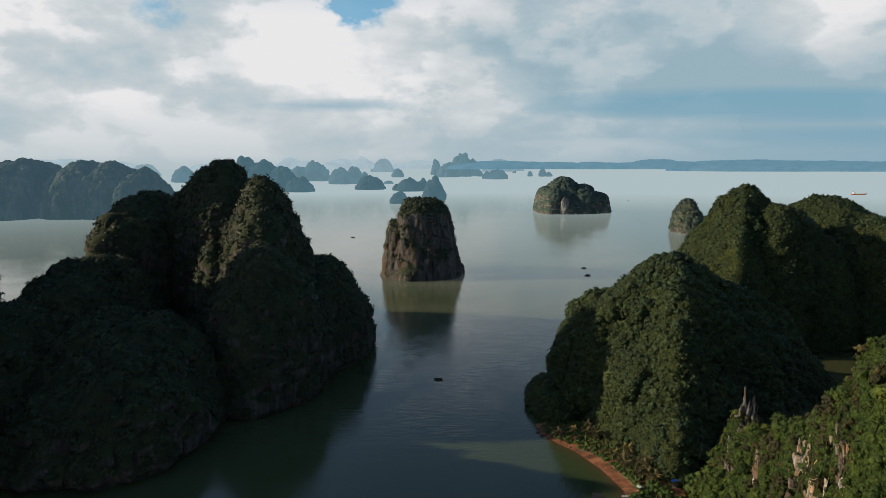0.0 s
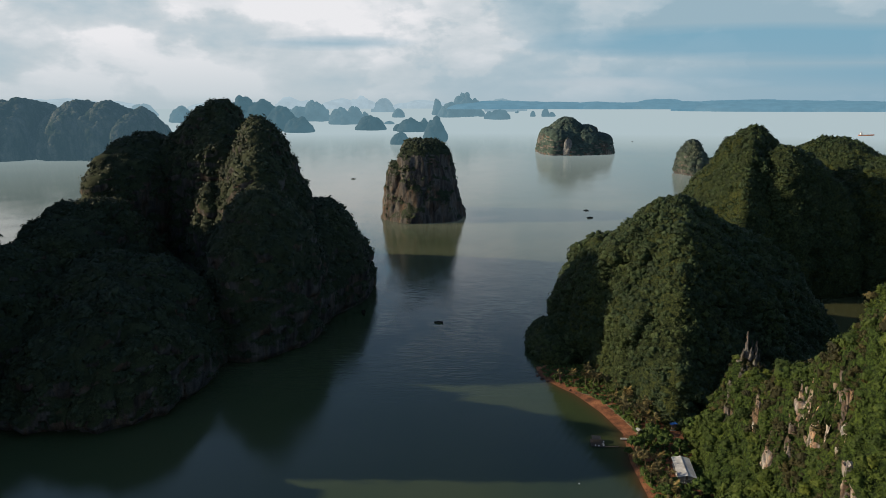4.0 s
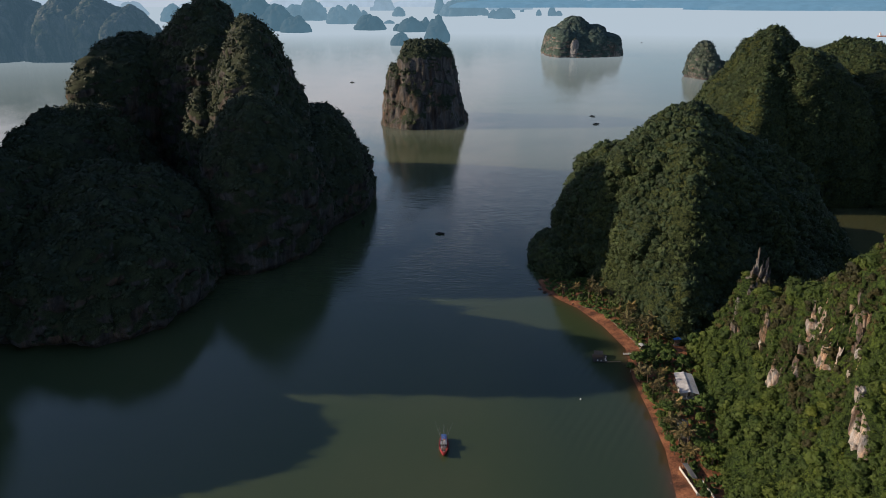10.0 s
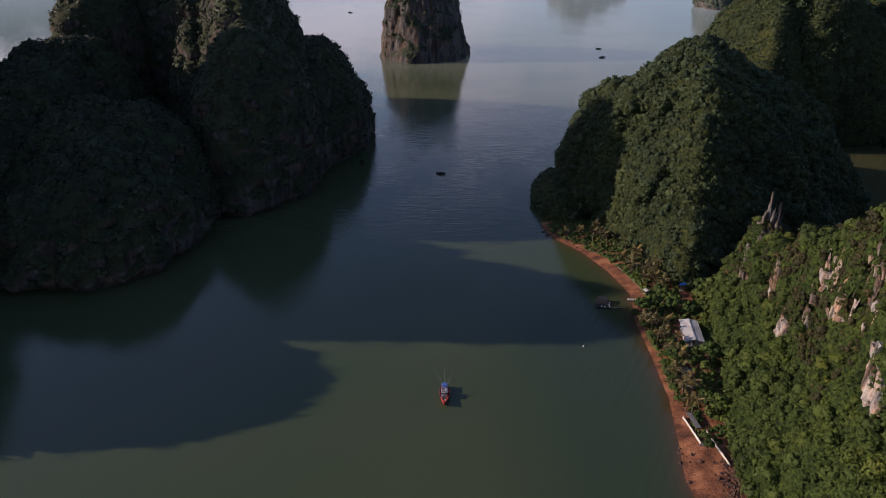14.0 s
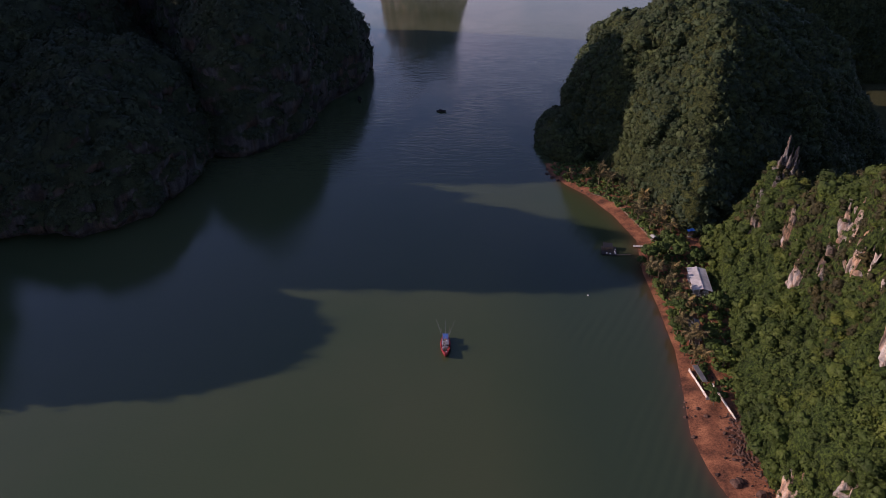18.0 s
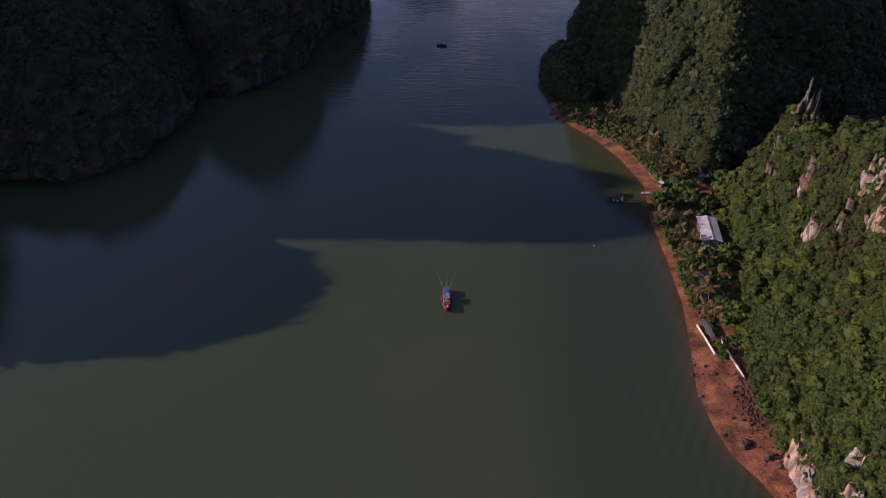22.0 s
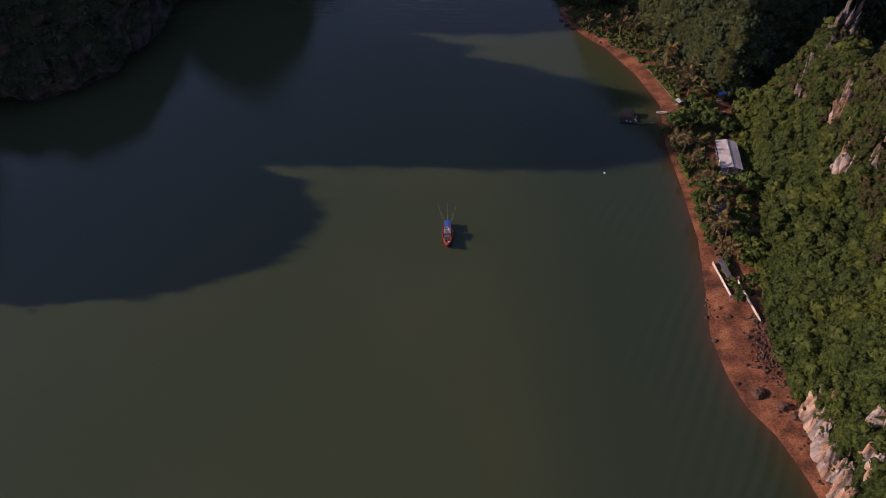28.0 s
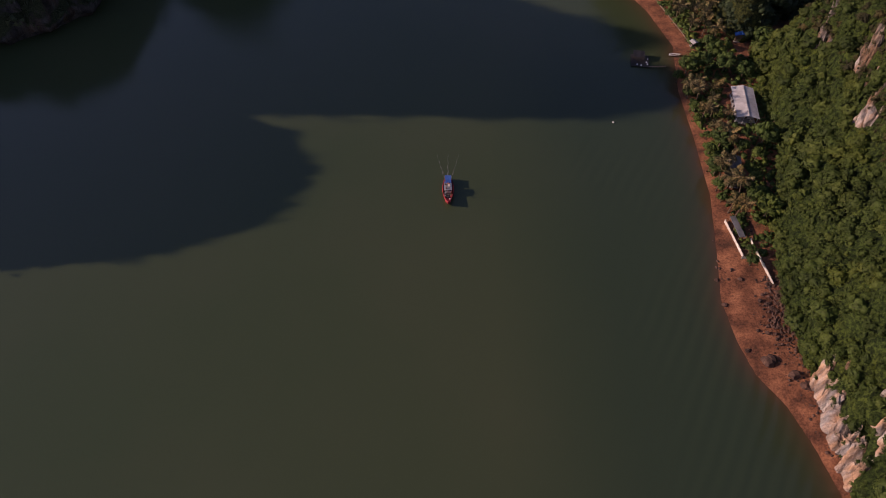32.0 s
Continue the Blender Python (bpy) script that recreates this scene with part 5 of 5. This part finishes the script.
def shed(name, label, x, y, turn, width, length, eaves, ridge, roof, walls, windows=3, posts=0):
    """A gabled house, its ridge along y: walls, two roof slopes of sheets, windows, door, veranda posts."""
    z = ground_z(x, y) - 0.1
    h = thing(name, (x, y, z), label, "house", turn=turn)
    w, l = width - 1.4, length - 2.2 - (2.6 if posts else 0)
    yo = 1.2 if posts else 0.0
    part("floor_slab", one_box((width - 0.6, length - 0.8, 0.35), (0, 0, 0.1)), CEMENT, h)
    for s in (-1, 1):
        part("wall", one_box((0.18, l, eaves), (s * w / 2, yo, eaves / 2 + 0.2)), walls, h)
        part("gable_wall", gable(w, eaves, ridge - eaves - 0.1, (0, yo + s * l / 2, 0.2)), walls, h)
    half = math.hypot(width / 2, ridge - eaves)
    tilt = math.degrees(math.atan2(ridge - eaves, width / 2))
    for s in (-1, 1):
        n = max(2, round(length / 3.6))
        for k in range(n):
            m = pose(s * width / 4, (k + 0.5) * length / n - length / 2, (eaves + ridge) / 2 + 0.28 + 0.012 * (k % 2), 0, s * tilt, 0) @ pose(0, 0, 0, 0, 0, 90)
            ob = part("roof_sheet", moved(sheet(length / n + 0.08, half + 0.25, max(4, round(length / n / 0.35)), 0.04), m), roof, h)
    part("ridge_cap", one_box((0.5, length + 0.1, 0.06), (0, 0, ridge + 0.36), bevel=0.02), roof, h)
    for s in (-1, 1):
        for k in range(windows):
            y0 = yo + (k + 0.5) * l / windows - l / 2
            win = part("window", one_box((0.1, 1.1, 1.1), (s * (w / 2 + 0.09), y0, 1.6)), SHADOW_GLASS, h, "dark window opening")
            part("sill", one_box((0.2, 1.3, 0.08), (s * (w / 2 + 0.12), y0, 1.0)), CEMENT, win)
    part("door", one_box((1.0, 0.1, 2.05), (0.4, yo - l / 2 - 0.1, 1.2)), WOOD, h, "plank door")
    for k in range(posts):
        part("post", one_rod(((k / (posts - 1) - 0.5) * (width - 0.8), -length / 2 + 0.6, 0.2), ((k / (posts - 1) - 0.5) * (width - 0.8), -length / 2 + 0.6, eaves + 0.25), 0.1, sides=8), WHITE, h, "white veranda post")
    return h


def gable(w, h, rise, at):
    bm = bmesh.new()
    x, y, z = at
    front = [bm.verts.new((x + a, y - 0.09, z + b)) for a, b in ((-w / 2, 0), (w / 2, 0), (w / 2, h), (0, h + rise), (-w / 2, h))]
    back = [bm.verts.new((v.co.x, y + 0.09, v.co.z)) for v in front]
    bm.faces.new(front)
    bm.faces.new(back[::-1])
    for k in range(5):
        bm.faces.new((front[k], back[k], back[(k + 1) % 5], front[(k + 1) % 5]))
    bmesh.ops.recalc_face_normals(bm, faces=bm.faces)
    return bm


shed("beach_house", "long low house with a pale metal roof among palms", 111.0, 291.4, -8, 8.0, 17.8, 3.2, 4.1, TIN, PLASTER, 4, 4)
shed("shack", "narrow shack with a weathered grey sheet roof under trees", 98.6, 257.5, -14, 4.2, 13.5, 2.5, 3.1, TIN_GREY, WOOD, 2)
shed("hut", "small hut with a bright blue sheet roof", 121.6, 336.0, -6, 5.4, 6.2, 3.2, 3.9, TIN_BLUE, WOOD, 1)
shed("shack", "narrow shack with a rust-red sheet roof among palms", 112.9, 359.5, -14, 2.8, 11.5, 2.6, 3.2, TIN_RED, WOOD, 2)
shed("hut", "tiny hut with a pale sheet roof by the beach", 101.6, 331.6, 20, 2.4, 2.8, 2.0, 2.4, TIN, WOOD, 1)


def wall_run(name, label, points, height, thick, material, posts=True):
    """A garden or sea wall along points: panels, coping and posts."""
    x0, y0 = points[0]
    t = thing(name, (x0, y0, 0), label, "wall")
    for (ax, ay), (bx, by) in zip(points, points[1:]):
        a, b = Vector((ax, ay, ground_z(ax, ay))), Vector((bx, by, ground_z(bx, by)))
        n = max(1, round((b - a).length / 2.4))
        turn = math.degrees(math.atan2(by - ay, bx - ax))
        for k in range(n):
            c = a.lerp(b, (k + 0.5) / n) - Vector((x0, y0, 0))
            step = (b - a).length / n
            part("panel", one_box((step - 0.3, thick, height + 0.8), (c.x, c.y, c.z + height / 2 - 0.4), turn), material, t)
            part("coping", one_box((step - 0.26, thick + 0.08, 0.08), (c.x, c.y, c.z + height + 0.04), turn, bevel=0.02), PLASTER if posts else material, t)
            if posts:
                e = a.lerp(b, k / n) - Vector((x0, y0, 0))
                part("post", one_box((0.3, thick + 0.22, height + 1.1), (e.x, e.y, e.z + height / 2 - 0.25), turn, bevel=0.03), PLASTER, t)
    return t


wall_run("garden_wall", "white rendered garden wall with posts above the beach", ((90.6, 236.4), (92.3, 221.4)), 1.0, 0.15, PLASTER)
wall_run("garden_wall", "white rendered garden wall with posts at the slope's foot", ((96.4, 228), (98.4, 210.6)), 0.9, 0.15, PLASTER)
wall_run("garden_wall", "low cross wall of grey cement between the gardens", ((91.6, 221.2), (96.6, 220.6)), 0.8, 0.25, CEMENT, False)
wall_run("sea_wall", "low pale sea wall along the back of the beach", ((80.5, 383), (87, 378), (91.4, 371), (95.4, 356.5), (99.6, 340), (100.6, 334)), 0.3, 0.25, WOOD, False)
terrace = thing("terrace_roof", (92.9, 232.3, 1.0), "weathered grey sheet roof behind the garden wall", "roof", turn=6)
part("roof_sheet", moved(sheet(2.2, 9.0, 6, 0.05), pose(0, 0, 2.2, 0, 6, 0)), TIN_GREY, terrace)
for x in (-0.9, 0.9):
    for y in (-4, 0, 4):
        part("post", one_rod((x, y, -0.6), (x, y, 2.15 - 0.1 * x), 0.07), WOOD, terrace)

# ---- palms ----


def frond(length, droop, seed):
    """A palm frond along +x: a rib with drooping leaflets on both sides."""
    rnd = random.Random(seed)
    v, f = [], []
    n = 13
    rib = []
    for k in range(n + 1):
        t = k / n
        rib.append(Vector((length * (t - 0.12 * t * t), 0, length * (0.42 * t - droop * t * t))))
    for k in range(n):
        a, b = rib[k], rib[k + 1]
        i = len(v)
        w = 0.05 * (1 - k / n) + 0.012
        v += [a + Vector((0, w, 0)), a - Vector((0, w, 0)), b - Vector((0, w, 0)), b + Vector((0, w, 0))]
        f += [(i, i + 1, i + 2), (i, i + 2, i + 3)]
        if k < 2:
            continue
        reach = length * 0.30 * math.sin(math.pi * (0.18 + 0.74 * k / n)) * rnd.uniform(0.8, 1.15)
        for s in (-1, 1):
            i = len(v)
            tip = a + Vector((reach * 0.55, s * reach * 0.85, -reach * rnd.uniform(0.25, 0.6)))
            mid = (a + tip) / 2 + Vector((0, 0, reach * 0.12))
            v += [a, mid + Vector((0.2, 0, 0)), tip, mid - Vector((0.2, 0, 0))]
            f += [(i, i + 1, i + 2), (i, i + 2, i + 3)]
    return mesh_of("frond", [x[:] for x in v], f, False)


FRONDS = [frond(3.3, 0.55, 1), frond(3.0, 0.75, 2), frond(2.8, 1.0, 3), frond(3.4, 0.35, 4)]
for me in FRONDS:
    me.materials.append(FROND)


def palm(height, lean, seed):
    rnd = random.Random(seed)
    t = thing("palm_tree", (0, 0, 0), "coconut palm with dry yellow-green fronds behind the beach", "palm tree", "palms by the beach")
    bm = bmesh.new()
    last = None
    for k in range(8):
        u = k / 7
        at = Vector((lean * u * u, 0.3 * lean * u, height * u))
        r = 0.2 - 0.08 * u + (0.1 if k == 0 else 0) + 0.012 * (k % 2)
        loop = [bm.verts.new(at + Vector((r * math.cos(a), r * math.sin(a), 0))) for a in (i * math.tau / 7 for i in range(7))]
        if last:
            for i in range(7):
                bm.faces.new((last[i], last[(i + 1) % 7], loop[(i + 1) % 7], loop[i]))
        last = loop
    bm.faces.new(last)
    part("trunk", bm, BARK, t, "slender ringed grey trunk", True)
    top = Matrix.Translation((lean, 0.3 * lean, height - 0.05))
    for k in range(15):
        kind = 3 if k > 11 else k % 3
        ob = child("frond", FRONDS[kind], None, t)
        ob.matrix_local = top @ pose(0, 0, 0, 0, 0, k * 137.5 + rnd.uniform(-12, 12)) @ pose(0, 0, 0, 0, rnd.uniform(-16, 22) - (30 if kind == 3 else 0), 0)
    nuts = bmesh.new()
    for k in range(5):
        bmesh.ops.create_icosphere(nuts, subdivisions=1, radius=0.16, matrix=top @ pose(0.24 * math.cos(k * 1.3), 0.24 * math.sin(k * 1.3), -0.22))
    part("coconuts", nuts, WOOD, t, "cluster of coconuts", True)
    return t


PALMS = [palm(6.2, 0.7, 1), palm(7.4, 1.2, 2), palm(5.2, 0.3, 3)]
SPOTS = ((71.4, 396.1), (79.5, 397.7), (91, 396.3), (96.6, 400.9), (100.8, 376.1), (95.9, 365.3), (105.9, 381.7), (103.2, 360.1), (98.4, 350.1), (105.5, 350.1),
         (109.8, 357.6), (101.9, 340.5), (107, 338.2), (111.9, 347.7), (110.3, 333.7), (91.8, 300.5), (95, 296.8), (103.8, 302.5), (99.1, 293.2), 
         (103, 282.7), (97.2, 279.3), (98.6, 275.9), (92.8, 254.4), (94.7, 250.2), (92.7, 240.4), (93.8, 237.5), (99.2, 270.5), (86, 391), (89, 384), (108, 370), (97, 386), (104, 366), (99.5, 357.5), (106.5, 343.5), (93.4, 387), (101.5, 394), (113, 374), (88, 402), (98, 287), (96.4, 303.5), (93.6, 283.5), (100.6, 299), (95.8, 259.5), (97, 246))
rnd = random.Random(7)
for k, (x, y) in enumerate(SPOTS):
    # the crowns stand some way towards the sea from the trunks' feet
    m = pose(x, y, ground_z(x, y) - 0.15, 0, 0, rnd.uniform(0, 360)) @ Matrix.Diagonal((*[rnd.uniform(1.0, 1.35) * (0.7 if x > 96 and 272 < y < 306 else 1.0)] * 3, 1))
    if k < 3:
        PALMS[k].matrix_world = m
    else:
        copy_thing(PALMS[k % 3], m)

# ---- broad-leaved trees and the undergrowth ----


def broad_tree(seed, height, spread):
    rng = np.random.default_rng(seed)
    t = thing("tree", (0, 0, 0), "round broad-leaved tree with dense green foliage by the beach", "tree", "shore trees")
    part("trunk", one_rod((0, 0, -0.3), (0.2, 0.1, height * 0.55), 0.32, 0.18, 8), BARK, t, "", True)
    places = []
    for k in range(5):
        a = k * 1.26 + rng.uniform(-0.3, 0.3)
        tip = (spread * 0.55 * math.cos(a), spread * 0.55 * math.sin(a), height * rng.uniform(0.6, 0.8))
        part("limb", one_rod((0.15, 0.08, height * rng.uniform(0.35, 0.5)), tip, 0.14, 0.05, 6), BARK, t)
        places.append(tip)
    n = 15
    d = rng.normal(size=(n, 3))
    d[:, 2] = np.abs(d[:, 2])
    d /= np.linalg.norm(d, axis=1, keepdims=True)
    at = np.concatenate([np.array(places), d * (spread * 0.62, spread * 0.62, height * 0.3) + (0, 0, height * 0.62)])
    child("crown", leafy("crown", planted(CROWN_SHRUB, at, spread * rng.uniform(0.28, 0.46, len(at)), rng)), LEAF_BROAD, t, "dense uneven crown of small leaves")
    return t


TREES = [broad_tree(1, 7.5, 4.2), broad_tree(2, 6.0, 3.3), broad_tree(3, 8.5, 4.8), broad_tree(4, 5.0, 2.8)]
TREE_SPOTS = ((100.2, 316, 2), (107, 321, 0), (109.3, 314, 0), (90.2, 309, 1), (94.5, 313, 0), (92.7, 268, 1), (96.9, 270.8, 0), (92.3, 258, 0), (115.6, 310, 0),
              (128.2, 328.9, 0), (120, 283, 1), (91.4, 250.5, 1), (101.7, 243.8, 2), (103.4, 237.6, 0), (93.6, 218.4, 3), (94.4, 222.8, 3), (112.5, 272, 0), (108, 264, 1),
              (77, 398, 1), (69, 401, 3), (111, 379, 0), (116, 366, 1), (118, 350, 0), (106.6, 330, 1), (94, 276, 3), (92.6, 285, 3), (93, 291, 1), (92.2, 299, 3), (93.2, 304.5, 1), (95.5, 263, 3), (91.6, 245.5, 3), (103.6, 268, 1), (104.5, 254, 3), (101, 249.5, 1))
rnd = random.Random(9)
first = set()
for x, y, k in TREE_SPOTS:
    m = pose(x, y, ground_z(x, y) - 0.1, 0, 0, rnd.uniform(0, 360)) @ Matrix.Diagonal((*[rnd.uniform(0.82, 1.15)] * 3, 1))
    if k in first:
        copy_thing(TREES[k], m)
    else:
        TREES[k].matrix_world = m
        first.add(k)

rng = np.random.default_rng(21)
at = rng.uniform((60, 222, 0), (150, 425, 0), (9000, 3))
inl = at[:, 0] - shore_x(at[:, 1])
back = np.interp(at[:, 1], (222, 245, 255, 300, 330, 372, 385, 405, 425), (9, 4.5, 2.4, 3.0, 7, 8, 5, 3.5, 3))
tracks = np.abs(at[:, 0] - np.interp(at[:, 1], (222, 260, 285, 310, 345, 380), (96, 103.5, 103, 112, 116, 112))) < 0.9
houses = (np.abs(at[:, 0] - 111) < 4.6) & (np.abs(at[:, 1] - 291.4) < 9.8) | (np.abs(at[:, 0] - 122) < 4) & (np.abs(at[:, 1] - 333) < 8.5) | (np.abs(at[:, 0] - 98.6) < 2.8) & (np.abs(at[:, 1] - 257.5) < 7)
keep = (inl > back) & (at[:, 0] < toe_x(at[:, 1]) + 3) & ~tracks & ~houses & (fbm(at / 6.0, 5, 2) > -0.5)
at = at[keep]
at[:, 2] = 1.6 * (1 - np.exp(-(at[:, 0] - shore_x(at[:, 1])) / 9))
shrubs = new("undergrowth", leafy("undergrowth", planted(CROWN_UNDER, at, 1.4 * np.exp(rng.normal(0, 0.35, len(at)).clip(-0.6, 0.5)), rng)))
shrubs.data.materials.append(LEAF_BROAD)
tagged(shrubs, "low green shrubs between palms and houses", "shrubs", kind="stuff")

# ---- stones on the beach ----


def boulder(seed, size):
    bm = bmesh.new()
    bmesh.ops.create_icosphere(bm, subdivisions=2, radius=1.0)
    for v in bm.verts:
        k = 1 + 0.45 * noise.noise(v.co * 1.3 + Vector((seed * 3.1, 0, 0))) + 0.18 * noise.noise(v.co * 3.1 + Vector((0, seed, 0)))
        v.co = Vector((v.co.x * k * size, v.co.y * k * size * 0.8, max(v.co.z * k * 0.62, -0.3) * size))
    me = bpy.data.meshes.new("boulder")
    bm.to_mesh(me)
    bm.free()
    me.materials.append(BOULDER)
    return me


STONES = [boulder(k, 1.0) for k in range(6)]
# rubble too small to count, along the foot of the slope
rng = np.random.default_rng(31)
kinds = []
for me in STONES[:3]:
    me.calc_loop_triangles()
    kinds.append((np.array([v.co[:] for v in me.vertices]), np.array([t.vertices[:] for t in me.loop_triangles])))
y = rng.uniform(152, 214, 1900)
x = toe_x(y) + 1.0 - np.abs(rng.normal(0, 1, 1900)) * np.interp(y, (152, 175, 190, 214), (2.2, 4.2, 5.0, 2.6))
z = 1.6 * (1 - np.exp(-np.maximum(x - shore_x(y), 0) / 9))
v, f, _ = planted(kinds, np.stack([x, y, z], -1), 0.13 + 0.5 * rng.random(1900) ** 3, rng)
rubble = new("rubble", mesh_of("rubble", v, f))
rubble.data.materials.append(BOULDER)
tagged(rubble, "dark stones and rubble at the foot of the slope", "stones", kind="stuff")
rnd = random.Random(13)
spots = []
for k in range(240):
    y = rnd.uniform(150, 214) if k < 200 else rnd.uniform(200, 236)
    lo, hi = float(shore_x(y)), float(toe_x(y))
    u = rnd.random() ** (0.15 if y < 212 else 1.2)
    spots.append((lo - 0.8 + (hi - lo + 0.5) * u, y, rnd.choice((0.25, 0.3, 0.36, 0.42, 0.55, 0.8))))
spots += [(89.4, 184.8, 2.1), (90.8, 185.6, 1.6), (85.2, 188.7, 1.0), (82.6, 204.3, 0.9), (95.5, 180.6, 1.8), (97.4, 177.2, 1.7), (62, 405, 1.6), (64.5, 401, 1.3), (59.5, 410, 1.5), (60.4, 416, 1.2), (76, 387, 0.9), (79, 383, 0.8)]
for x, y, s in spots:
    ob = new("boulder", rnd.choice(STONES))
    d = x - float(shore_x(y))
    ob.matrix_world = pose(x, y, (1.6 * (1 - math.exp(-d / 9)) if d > 0 else 0.11 * d) + 0.05 * s, 0, 0, rnd.uniform(0, 360)) @ Matrix.Diagonal((s, s * rnd.uniform(0.7, 1.1), s * rnd.uniform(0.7, 1.2), 1))
    tagged(ob, "dark weathered limestone boulder on the red beach", "boulder", "beach boulders")
